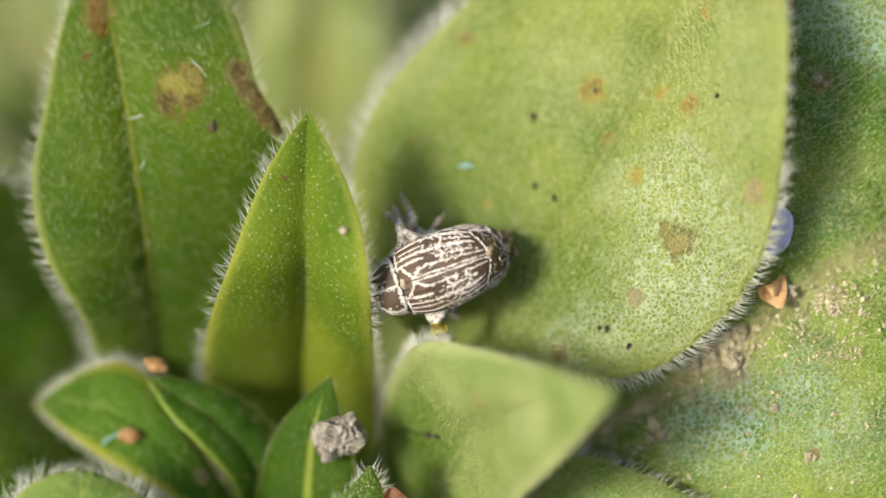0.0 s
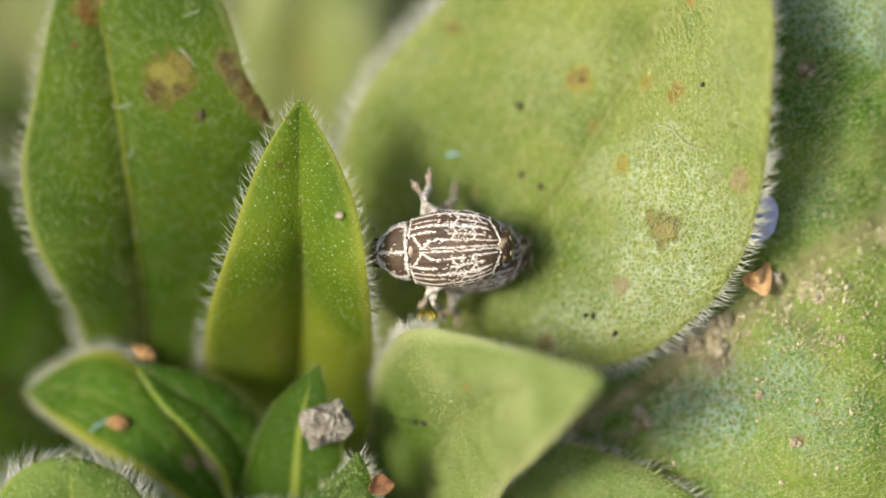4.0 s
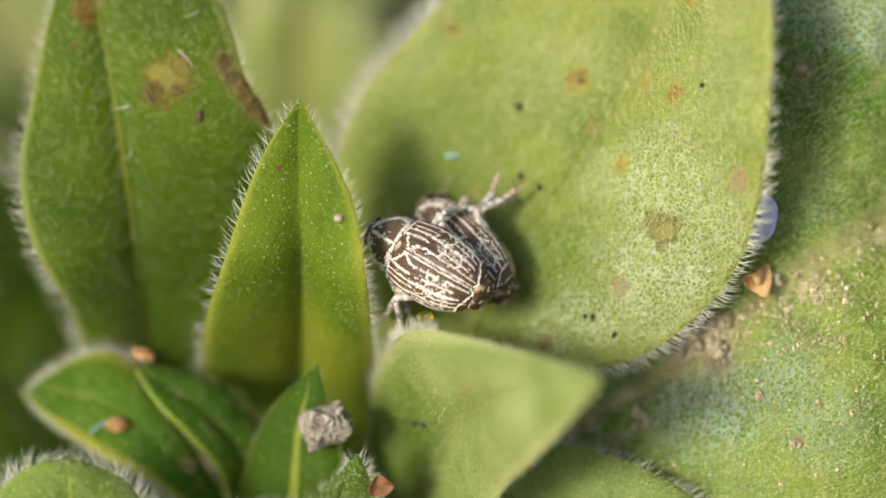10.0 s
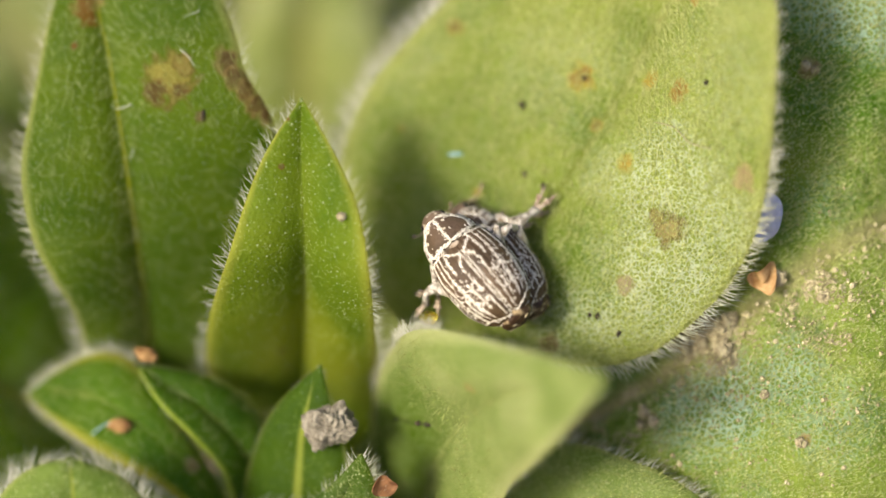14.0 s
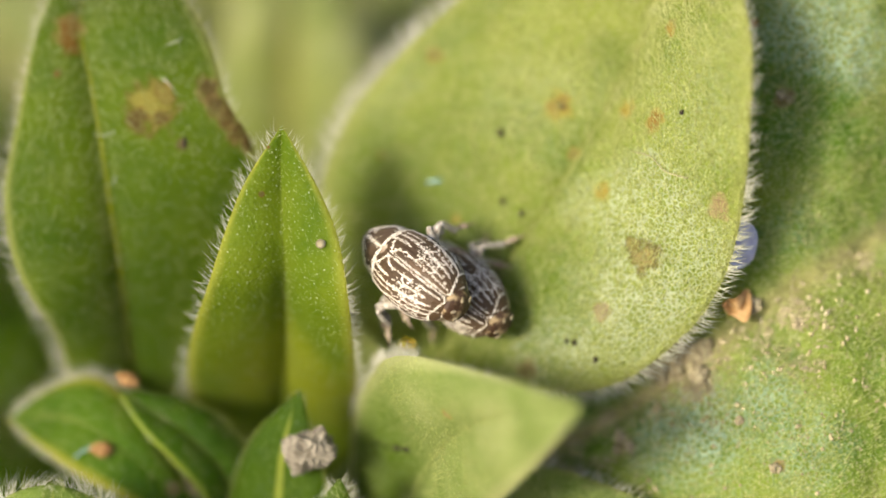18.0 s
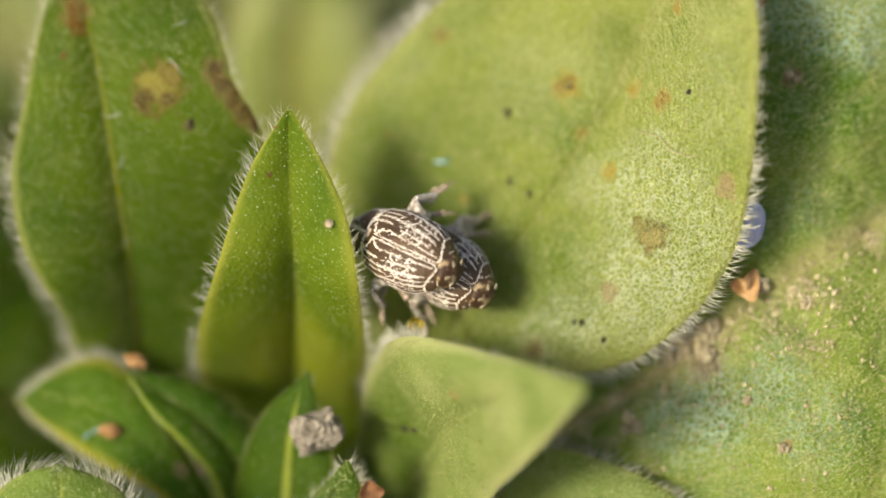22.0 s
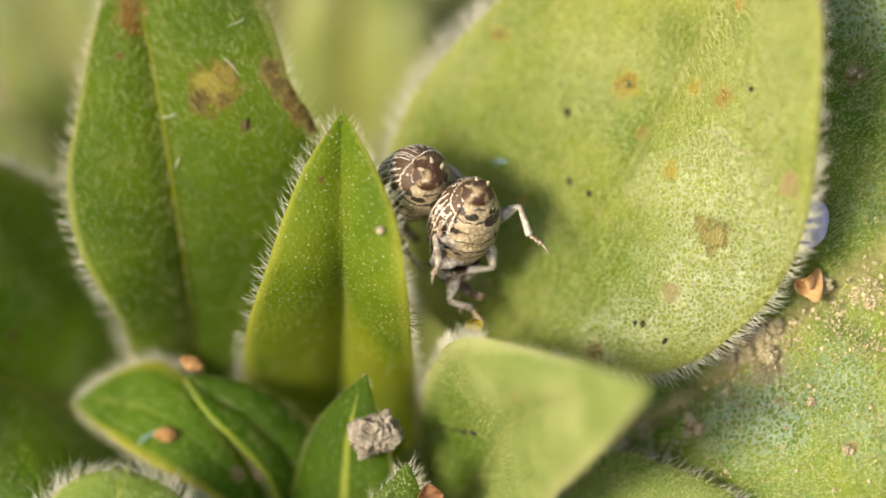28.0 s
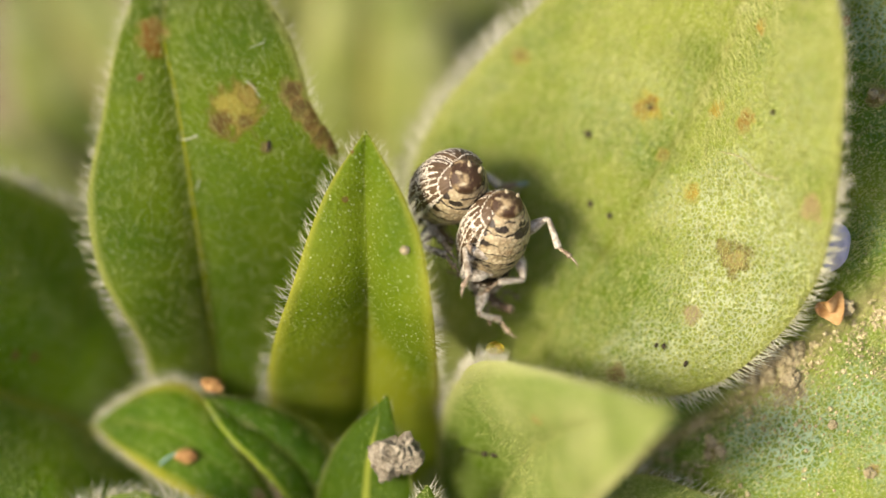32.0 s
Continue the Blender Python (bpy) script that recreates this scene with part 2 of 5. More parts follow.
# ---- mesh helpers ----
def mesh_from(name, verts, faces, mat, smooth=True, uvs=None):
    me = bpy.data.meshes.new(name)
    verts = np.asarray(verts, dtype=np.float32)
    faces = [np.asarray(f, dtype=np.int32) for f in (faces if isinstance(faces, list) else [faces]) if len(f)]
    loops = np.concatenate([f.ravel() for f in faces])
    totals = np.concatenate([np.full(len(f), f.shape[1], np.int32) for f in faces])
    me.vertices.add(len(verts))
    me.vertices.foreach_set("co", verts.ravel())
    me.loops.add(len(loops))
    me.loops.foreach_set("vertex_index", loops)
    me.polygons.add(len(totals))
    me.polygons.foreach_set("loop_start", np.concatenate([[0], np.cumsum(totals)[:-1]]).astype(np.int32))
    me.polygons.foreach_set("use_smooth", np.full(len(totals), smooth))
    if uvs is not None:
        layer = me.uv_layers.new(name="UVMap")
        layer.data.foreach_set("uv", np.asarray(uvs, np.float32)[loops].ravel())
    me.update(calc_edges=True)
    me.validate()
    if mat:
        me.materials.append(mat)
    return me


def part(name, me, parent, label="", at=None):
    """Links a mesh as ONE object under a thing or a part."""
    ob = new(name, me)
    ob.parent = parent
    if at is not None:
        ob.location = at
    return tagged(ob, label) if label else ob


def hash_noise(p, seed=0):
    """Smooth value noise at the rows of p, from -1 to 1."""
    p = np.asarray(p, float) + seed * 17.31
    i = np.floor(p).astype(np.int64)
    f = p - i
    f = f * f * (3 - 2 * f)
    total = 0
    for dx in (0, 1):
        for dy in (0, 1):
            for dz in (0, 1):
                h = (i[..., 0] + dx) * 374761393 + (i[..., 1] + dy) * 668265263 + (i[..., 2] + dz) * 2147483647 + seed * 974711
                h = (h ^ (h >> 13)) * 1274126177 % 4294967296
                h = ((h ^ (h >> 16)) % 65536) / 32767.5 - 1
                wx = f[..., 0] if dx else 1 - f[..., 0]
                wy = f[..., 1] if dy else 1 - f[..., 1]
                wz = f[..., 2] if dz else 1 - f[..., 2]
                total = total + h * wx * wy * wz
    return total


def glide(points, count):
    """A smooth line through the points (Catmull-Rom by length), as count places."""
    p = np.asarray(points, float)
    p = np.vstack([2 * p[0] - p[1], p, 2 * p[-1] - p[-2]])
    knots = np.concatenate([[0], np.cumsum(np.linalg.norm(np.diff(p[1:-1], axis=0), axis=1))])
    s = np.linspace(0, knots[-1], count)
    k = np.clip(np.searchsorted(knots, s, side="right") - 1, 0, len(knots) - 2)
    f = ((s - knots[k]) / (knots[k + 1] - knots[k]))[:, None]
    a, b, c, d = p[k], p[k + 1], p[k + 2], p[k + 3]
    return 0.5 * (2 * b + (c - a) * f + (2 * a - 5 * b + 4 * c - d) * f**2 + (3 * b - a - 3 * c + d) * f**3)


def unit(v):
    return v / np.maximum(np.linalg.norm(v, axis=-1, keepdims=True), 1e-12)


def hair_mesh(name, roots, ways, lengths, radii, bends, mat):
    """Bent tapering hairs, each a slim three-sided cone of two pieces. All arrays in metres."""
    k = len(roots)
    side = unit(np.cross(ways, np.array([0.31, 0.52, 0.79])))
    other = np.cross(ways, side)
    rings = []
    for f, r in ((0.0, 1.0), (0.5, 0.62)):
        c = roots + ways * (lengths * f)[:, None] + bends * (lengths * f * f)[:, None]
        for a in (0, 2.094, 4.189):
            rings.append(c + (side * math.cos(a) + other * math.sin(a)) * (radii * r)[:, None])
    rings.append(roots + ways * lengths[:, None] + bends * lengths[:, None])
    v = np.stack(rings, 1).reshape(-1, 3)
    b = (np.arange(k) * 7)[:, None]
    quads = np.concatenate([b + np.array([[i, (i + 1) % 3, 3 + (i + 1) % 3, 3 + i]]) for i in range(3)])
    tris = np.concatenate([b + np.array([[3 + i, 3 + (i + 1) % 3, 6]]) for i in range(3)])
    return mesh_from(name, v, [quads, tris], mat)


def tube(points, radii, sides=10, flat=1.0):
    """Verts and faces of a round bar along the points (mm), closed at both ends."""
    p = np.asarray(points, float)
    r = np.broadcast_to(np.asarray(radii, float), (len(p),))
    t = unit(np.gradient(p, axis=0))
    ref = np.array([0.0, 0.0, 1.0]) if abs(t[:, 2]).mean() < 0.8 else np.array([0.0, 1.0, 0.0])
    s = unit(np.cross(t, ref))
    o = np.cross(s, t)
    a = np.arange(sides) * 2 * math.pi / sides
    ring = p[:, None] + (s[:, None] * np.cos(a)[None, :, None] + o[:, None] * np.sin(a)[None, :, None] * flat) * r[:, None, None]
    v = np.vstack([ring.reshape(-1, 3), p[:1], p[-1:]])
    i, j = np.meshgrid(np.arange(len(p) - 1), np.arange(sides), indexing="ij")
    i, j = i.ravel(), j.ravel()
    j2 = (j + 1) % sides
    quads = np.stack([i * sides + j, i * sides + j2, (i + 1) * sides + j2, (i + 1) * sides + j], 1)
    j = np.arange(sides)
    e = len(p) * sides
    tris = np.vstack([np.stack([np.full(sides, e), (j + 1) % sides, j], 1),
                      np.stack([np.full(sides, e + 1), e - sides + j, e - sides + (j + 1) % sides], 1)])
    return v, [quads, tris]


def joined(pieces):
    """One vert and face list out of several."""
    vs, quads, tris, base = [], [], [], 0
    for v, fs in pieces:
        vs.append(v)
        for f in fs:
            (quads if f.shape[1] == 4 else tris).append(f + base)
        base += len(v)
    return np.vstack(vs), [np.vstack(f) for f in (quads, tris) if f]


def lump(radius, stretch=(1, 1, 1), rough=0.25, seed=1, detail=18, freq=1.6):
    """A knobbly ball in mm."""
    th = np.linspace(0, math.pi, detail)
    ph = np.arange(detail * 2) * math.pi / detail
    T, F = np.meshgrid(th, ph, indexing="ij")
    d = np.stack([np.sin(T) * np.cos(F), np.sin(T) * np.sin(F), np.cos(T)], -1)
    k = 1 + rough * hash_noise(d * freq, seed) + rough * 0.5 * hash_noise(d * freq * 2.7, seed + 5) + rough * 0.3 * hash_noise(d * freq * 6, seed + 9)
    v = (d * k[..., None] * radius * np.array(stretch)).reshape(-1, 3)
    i, j = np.meshgrid(np.arange(detail - 1), np.arange(detail * 2), indexing="ij")
    i, j = i.ravel(), j.ravel()
    w = detail * 2
    j2 = (j + 1) % w
    return v, [np.stack([i * w + j, (i + 1) * w + j, (i + 1) * w + j2, i * w + j2], 1)]


# ---- the ground ----
def build_ground():
    k = 140
    a = np.sign(np.linspace(-1, 1, k)) * np.abs(np.linspace(-1, 1, k)) ** 5 * 60 + np.linspace(-1, 1, k) * 0.09
    X, Y = np.meshgrid(a, a, indexing="ij")
    near = np.exp(-(X**2 + Y**2) / 0.02)
    p = np.stack([X, Y, X * 0], -1)
    Z = near * (0.0022 * hash_noise(p * 140, 3) + 0.0012 * hash_noise(p * 420, 4)) + (1 - near) * 0.01 * hash_noise(p * 3, 5)
    v = np.stack([X, Y, Z], -1).reshape(-1, 3)
    i, j = np.meshgrid(np.arange(k - 1), np.arange(k - 1), indexing="ij")
    i, j = i.ravel(), j.ravel()
    f = np.stack([i * k + j, (i + 1) * k + j, (i + 1) * k + j + 1, i * k + j + 1], 1)
    tagged(new("ground", mesh_from("ground", v, f, SOIL)), "crumbly brown garden soil under the plants", "ground", kind="structure")


build_ground()


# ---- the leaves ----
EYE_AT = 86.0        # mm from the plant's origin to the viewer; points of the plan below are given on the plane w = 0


class Blade:
    """A leaf lofted over three rails (left edge, midrib, right edge), from its base to its tip, in mm on the plant's axes."""

    def __init__(self, left, mid, right, rows=70, cols=17, arch=(0.5, 0.5), bumps=0.05, bump_size=1.2, groove=0.14, thick=0.26, seed=1, veins=0.0, crease=0.22):
        L, M, R = (glide(r, rows) for r in (left, mid, right))
        q = np.linspace(-1, 1, 2 * cols + 1)
        Q = np.sign(q) * np.abs(q) ** 0.9
        a = np.abs(Q)[None, :, None]
        E = np.where(Q[None, :, None] < 0, L[:, None], R[:, None])
        G = M[:, None] * (1 - a) + E * a
        wide = np.linalg.norm(E - M[:, None], axis=-1)
        N = self.normals(G)
        lift = np.where(Q < 0, arch[0], arch[1])[None] * 4 * np.abs(Q)[None] * (1 - np.abs(Q)[None]) * wide * 0.22
        d = np.abs(Q)[None] * wide
        lift = lift - groove * np.exp(-(d / crease) ** 2) * (1 - np.linspace(0, 1, rows)[:, None] ** 4)
        s = np.linspace(0, 1, rows)[:, None]
        if veins:
            ph = (s * 9 - np.abs(Q)[None] * 1.6 + np.where(Q < 0, 0.4, 0)[None]) % 1.0
            lift = lift - veins * np.exp(-((ph - 0.5) / 0.09) ** 2) * np.minimum(1, d / 0.6) * (1 - np.abs(Q)[None] ** 2)
        lift = lift + bumps * hash_noise(G / bump_size, seed) + bumps * 0.5 * hash_noise(G / (bump_size * 0.4), seed + 3)
        G = G + N * lift[..., None]
        N = self.normals(G)
        self.rows, self.q, self.G, self.N = rows, Q, G, N
        self.M = G[:, cols]
        half = (thick / 2 * (1 - 0.75 * np.abs(Q) ** 6))[None, :, None]
        half = half * (1 - 0.9 * np.linspace(0, 1, rows) ** 16)[:, None, None]
        self.top, self.bottom = G + N * half, G - N * half
        self.base = self.M[0]

    @staticmethod
    def normals(G):
        N = unit(np.cross(np.gradient(G, axis=1), np.gradient(G, axis=0)))
        return N if N[..., 2].mean() > 0 else -N

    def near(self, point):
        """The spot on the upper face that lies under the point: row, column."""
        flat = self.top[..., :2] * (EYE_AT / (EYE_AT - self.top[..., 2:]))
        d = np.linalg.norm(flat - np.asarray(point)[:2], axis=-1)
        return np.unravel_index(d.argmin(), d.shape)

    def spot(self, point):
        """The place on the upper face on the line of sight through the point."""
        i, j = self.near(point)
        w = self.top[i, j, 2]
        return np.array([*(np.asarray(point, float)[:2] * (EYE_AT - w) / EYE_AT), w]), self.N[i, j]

    def mesh(self, name, mat, base):
        k = len(self.q)
        n0 = self.rows * k
        v = np.vstack([self.top.reshape(-1, 3), self.bottom.reshape(-1, 3)])
        i, j = np.meshgrid(np.arange(self.rows - 1), np.arange(k - 1), indexing="ij")
        i, j = i.ravel(), j.ravel()
        f = np.stack([i * k + j, (i + 1) * k + j, (i + 1) * k + j + 1, i * k + j + 1], 1)
        ring = np.concatenate([np.arange(k), np.arange(1, self.rows) * k + k - 1, (self.rows - 1) * k + np.arange(k - 2, -1, -1),
                               np.arange(self.rows - 2, 0, -1) * k])
        nxt = np.roll(ring, -1)
        rim = np.stack([ring, nxt, nxt + n0, ring + n0], 1)
        s = np.linspace(0, 1, self.rows)
        uv = np.stack(np.meshgrid(s, self.q * 0.5 + 0.5, indexing="ij"), -1).reshape(-1, 2)
        return mesh_from(name, place(v) - base, [f, f[:, ::-1] + n0, rim], mat, uvs=np.vstack([uv, uv]))

    def hairs(self, rng, count, length, radius, base, lean=0.6, mat=None, name="hairs", under=False):
        """Short hairs all over one face."""
        gs, gq = np.gradient(self.G, axis=0), np.gradient(self.G, axis=1)
        area = np.linalg.norm(np.cross(gq, gs), axis=-1).ravel()
        pick = rng.choice(len(area), count, p=area / area.sum())
        i, j = np.unravel_index(pick, self.G.shape[:2])
        fi, fj = rng.random(count)[:, None], rng.random(count)[:, None]
        i2, j2 = np.minimum(i + 1, self.rows - 1), np.minimum(j + 1, len(self.q) - 1)
        face = self.bottom if under else self.top
        root = (face[i, j] * (1 - fi) + face[i2, j] * fi) * (1 - fj) + (face[i, j2] * (1 - fi) + face[i2, j2] * fi) * fj
        nrm = self.N[i, j] * (-1 if under else 1)
        along = unit(gs[i, j])
        way = unit(nrm + along * (lean * rng.random(count)[:, None]) + rng.normal(0, 0.35, (count, 3)))
        ln = length * rng.uniform(0.45, 1.25, count)
        rd = radius * rng.uniform(0.7, 1.2, count)
        bend = along * 0.45 + rng.normal(0, 0.18, (count, 3))
        ax = AXES.T
        return hair_mesh(name, place(root - nrm * 0.01) - base, way @ ax, ln * MM, rd * MM, bend @ ax, mat or HAIR)

    def edge(self, rng, side, spacing, length, radius, base, start=0.0, end=1.0, mat=None, tuft=2, fan=0.35):
        """Longer bristles along one rim (side -1 or 1)."""
        c = 0 if side < 0 else len(self.q) - 1
        rim = self.G[:, c]
        run = np.concatenate([[0], np.cumsum(np.linalg.norm(np.diff(rim, axis=0), axis=1))])
        count = max(4, int(run[-1] * (end - start) / spacing * tuft))
        t = (start + (end - start) * rng.random(count)) * run[-1]
        root = np.stack([np.interp(t, run, rim[:, a]) for a in range(3)], 1)
        row = np.clip(np.searchsorted(run, t), 1, self.rows - 1)
        along = unit(rim[row] - rim[row - 1])
        inner = self.G[row, 2 if side < 0 else len(self.q) - 3]
        out = root - inner
        out = unit(out - along * (out * along).sum(1, keepdims=True))
        nrm = self.N[row, c]
        way = unit(out + nrm * rng.normal(0.15, fan, (count, 1)) + along * rng.normal(0.35, 0.3, (count, 1)))
        ln = length * rng.uniform(0.55, 1.2, count)
        bend = along * 0.25 + rng.normal(0, 0.12, (count, 3))
        ax = AXES.T
        return hair_mesh("edge_hairs", place(root - out * 0.03) - base, way @ ax, ln * MM, radius * rng.uniform(0.7, 1.2, count) * MM, bend @ ax, mat or BRISTLE)


CROWN = np.array((-4.25, -10.23, -8))          # where the leaf stalks meet, on the plant's axes
ROOT = place(CROWN) * np.array([1, 1, 0])
LEAVES = {}


def grow(plant, plant_at, key, label, left, mid, right, mat=None, hairs=1500, hair_len=0.32, hair_rad=0.008, fringe=((-1, 0.14, 0.5, 0.013, 0, 1), (1, 0.14, 0.5, 0.013, 0, 1)),
         spots=(), patches=(), shade_tints=(), lying=0, hair_mat=None, look_of=None, crown=CROWN, stalk=True, under=0, **shape):
    """One leaf of a plant, with its hairs and its stalk."""
    rng = np.random.default_rng(len(key) * 31 + sum(map(ord, key)))
    b = Blade(left, mid, right, **shape)
    base = place(b.base)
    if mat is None:
        marks = []
        for (at, radius, shade, core) in spots:
            marks.append((tuple(place(b.spot(at)[0]) - base), radius, shade, core))
        bloom_glows = []
        for at, radius, much in patches:
            bloom_glows.append((tuple(place(b.spot(at)[0]) - base), radius, much))
        painted_shade = []
        for at, radius, much in shade_tints:
            painted_shade.append((tuple(place(b.spot(at)[0]) - base), radius, much))
        mat = leaf_material("leaf_blade", spots=marks, patches=bloom_glows, shade_tints=painted_shade, **(look_of or {}))
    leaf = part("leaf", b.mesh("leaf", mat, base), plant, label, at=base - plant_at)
    if hairs:
        tagged(part("hairs", b.hairs(rng, hairs, hair_len, hair_rad, base, mat=hair_mat), leaf), kind="stuff")
    if lying:
        tagged(part("hairs", b.hairs(rng, lying, 0.5, 0.010, base, lean=2.6), leaf), kind="stuff")
    if under:
        tagged(part("hairs", b.hairs(rng, under, hair_len, hair_rad, base, under=True), leaf), kind="stuff")
    for side, gap, long, fat, begin, finish in fringe:
        tagged(part("edge_hairs", b.edge(rng, side, gap, long, fat, base, begin, finish), leaf), kind="stuff")
    if stalk:
        lead = b.M[0] - b.M[3]
        pts = glide([crown, (crown + b.M[0]) / 2 + unit(lead) * 1.0 + np.array([0, 0, -0.6]), b.M[0] + b.N[0, len(b.q) // 2] * -0.25, b.M[2] - b.N[2, len(b.q) // 2] * 0.3], 14)
        v, f = tube(pts, np.linspace(1.0, 0.45, 14), 10)
        part("leaf_stalk", mesh_from("leaf_stalk", place(v) - base, f, STALK), leaf)
    LEAVES[key] = (leaf, b)
    return leaf


plant = tagged(new("rosette_plant"), "bristly green rosette plant with broad hairy sunlit leaves", "plant")
plant.location = ROOT
v, f = tube(glide([CROWN, CROWN + np.array([0.3, -5, -6]), (place(CROWN) * [1, 1, 0] - ORIGIN) @ AXES / MM + np.array([0, 0, -1])], 16), np.linspace(2.6, 3.4, 16), 16)
part("stem", mesh_from("stem", place(v) - ROOT, f, STALK), plant, "short stout green stem")

OCHRE, RUST, DUN, TAN = (0.42, 0.30, 0.05), (0.20, 0.085, 0.015), (0.16, 0.12, 0.04), (0.36, 0.27, 0.14)

# tall leaf with the brown feeding marks
grow(plant, ROOT, "tall", "tall green leaf with brown feeding marks and a yellow midrib",
     [(-10.56, -7.16, -7.5), (-11.2, -3.64, -4.6), (-11.4, -2.32, -3), (-12.44, -0.16, -1.5), (-12.82, 2.14, -1.4), (-12.42, 4.62, -1.6), (-11.74, 7.86, -2.2), (-10.29, 12.51, -5.6)],
     [(-9.05, -7.23, -8.5), (-9.32, -1.07, -3.4), (-9.66, 2.5, -1.9), (-10.08, 5.51, -1.7), (-10.49, 7.86, -2.2), (-10.24, 12.63, -5.8)],
     [(-7.41, -7.31, -9.5), (-5.27, -2.21, -5.8), (-4.67, 1.64, -3.2), (-5.06, 3.82, -1.5), (-5.79, 5.12, -1.1), (-6.14, 6.37, -1.3), (-6.9, 8, -1.8), (-10.09, 12.55, -5.8)],
     # the dim lower part is shade put into the colour
     shade_tints=[((-7.71, -0.68, 0), 3.4, 0.6), ((-10.49, -2.07, 0), 2.0, 0.4)], hairs=6500, hair_len=0.29, hair_rad=0.0085, arch=(0.55, 0.35), rows=90, seed=2, bumps=0.04, groove=0.14, crease=0.4,
     fringe=((-1, 0.13, 0.62, 0.013, 0.1, 1), (1, 0.2, 0.5, 0.012, 0.4, 1)),
     look_of=dict(dark=(0.050, 0.113, 0.004), light=(0.098, 0.170, 0.006), rib=(0.52, 0.52, 0.02), rib_width=0.010, frost=0.03, rib_mix=0.6, rim=0.6, thin=0.5, grain=0.06, glints=0.25, pale=(0.34, 0.45, 0.09)),
     spots=[((-8.06, 4.97, 0), 0.9, (0.15, 0.11, 0.02), (0.34, 0.31, 0.06)), ((-8.46, 4.5, 0), 0.45, (0.14, 0.09, 0.02), (0.08, 0.05, 0.015)), ((-7.75, 4.55, 0), 0.35, (0.20, 0.15, 0.03), (0.10, 0.06, 0.02)), ((-7.63, 5.32, 0), 0.4, (0.13, 0.08, 0.02), (0.26, 0.22, 0.05)), ((-10.63, 7.31, 0), 0.55, (0.34, 0.22, 0.06), (0.20, 0.10, 0.025)), ((-10.56, 6.79, 0), 0.35, RUST, RUST),
            ((-6.29, 5.44, 0), 0.45, (0.24, 0.18, 0.06), (0.08, 0.05, 0.02)), ((-5.98, 4.92, 0), 0.45, (0.26, 0.18, 0.06), (0.07, 0.045, 0.02)), ((-5.66, 4.53, 0), 0.4, (0.26, 0.18, 0.06), (0.10, 0.06, 0.02)), ((-5.32, 4.1, 0), 0.42, (0.24, 0.16, 0.05), (0.08, 0.05, 0.02)), ((-5.04, 3.77, 0), 0.36, (0.26, 0.18, 0.07), (0.12, 0.07, 0.03)), ((-11.01, 5.92, 0), 0.16, DUN, RUST), ((-7.12, 3.7, 0), 0.2, DUN, DUN)])

# pointed leaf in the heart, pushed to and fro by the weevils
grow(plant, ROOT, "heart", "young pointed green leaf with pale dots, swaying slightly",
     [(-6.49, -10.09, -10.2), (-7.53, -6.9, -9.2), (-7.75, -4.42, -5.46), (-7.41, -2.64, -1.8), (-6.59, -0.67, 0.6), (-5.92, 1.14, 0.8), (-5.25, 2.59, 1), (-4.1, 4.19, 1.4)],
     [(-4.79, -10.58, -11.2), (-4.91, -6.55, -9.7), (-4.59, -3.65, -5.01), (-4.24, -0.16, -0.1), (-4.19, 2.43, 0.7), (-4.08, 4.22, 1.4)],
     [(-2.79, -10.09, -10.2), (-2.21, -6.83, -8.2), (-2.19, -4.55, -4.33), (-2.17, -2.78, -0.68), (-2.25, -1.01, 1.59), (-2.51, 0.87, 1.6), (-3.17, 2.58, 1.5), (-4.07, 4.2, 1.4)],
     hairs=2600, hair_len=0.17, hair_rad=0.008, arch=(0.35, 0.4), rows=90, seed=5, bumps=0.03, groove=0.24, crease=0.5,
     fringe=((-1, 0.14, 0.5, 0.013, 0.2, 1), (1, 0.14, 0.5, 0.013, 0.2, 1)),
     look_of=dict(dark=(0.080, 0.160, 0.006), light=(0.165, 0.245, 0.014), rib=(0.11, 0.16, 0.01), rib_width=0.02, frost=0.06, dots=1.0, thin=0.5, rim=0.6, rim_from=0.43, rim_col=(0.46, 0.46, 0.07), grain=0.1, glints=0.35, pale=(0.66, 0.72, 0.24), bloom_glow_col=(0.40, 0.42, 0.02), pits=0.1),
     # sunlight glowing through the base, painted as a soft yellow patch
     patches=[((-3.8, -3.46, 0), 3.0, 0.38)],
     spots=[((-4.85, 2.19, 0), 0.12, RUST, DUN), ((-4.59, 3.63, 0), 0.1, DUN, RUST), ((-4.97, -3.46, 0), 0.2, DUN, DUN)])

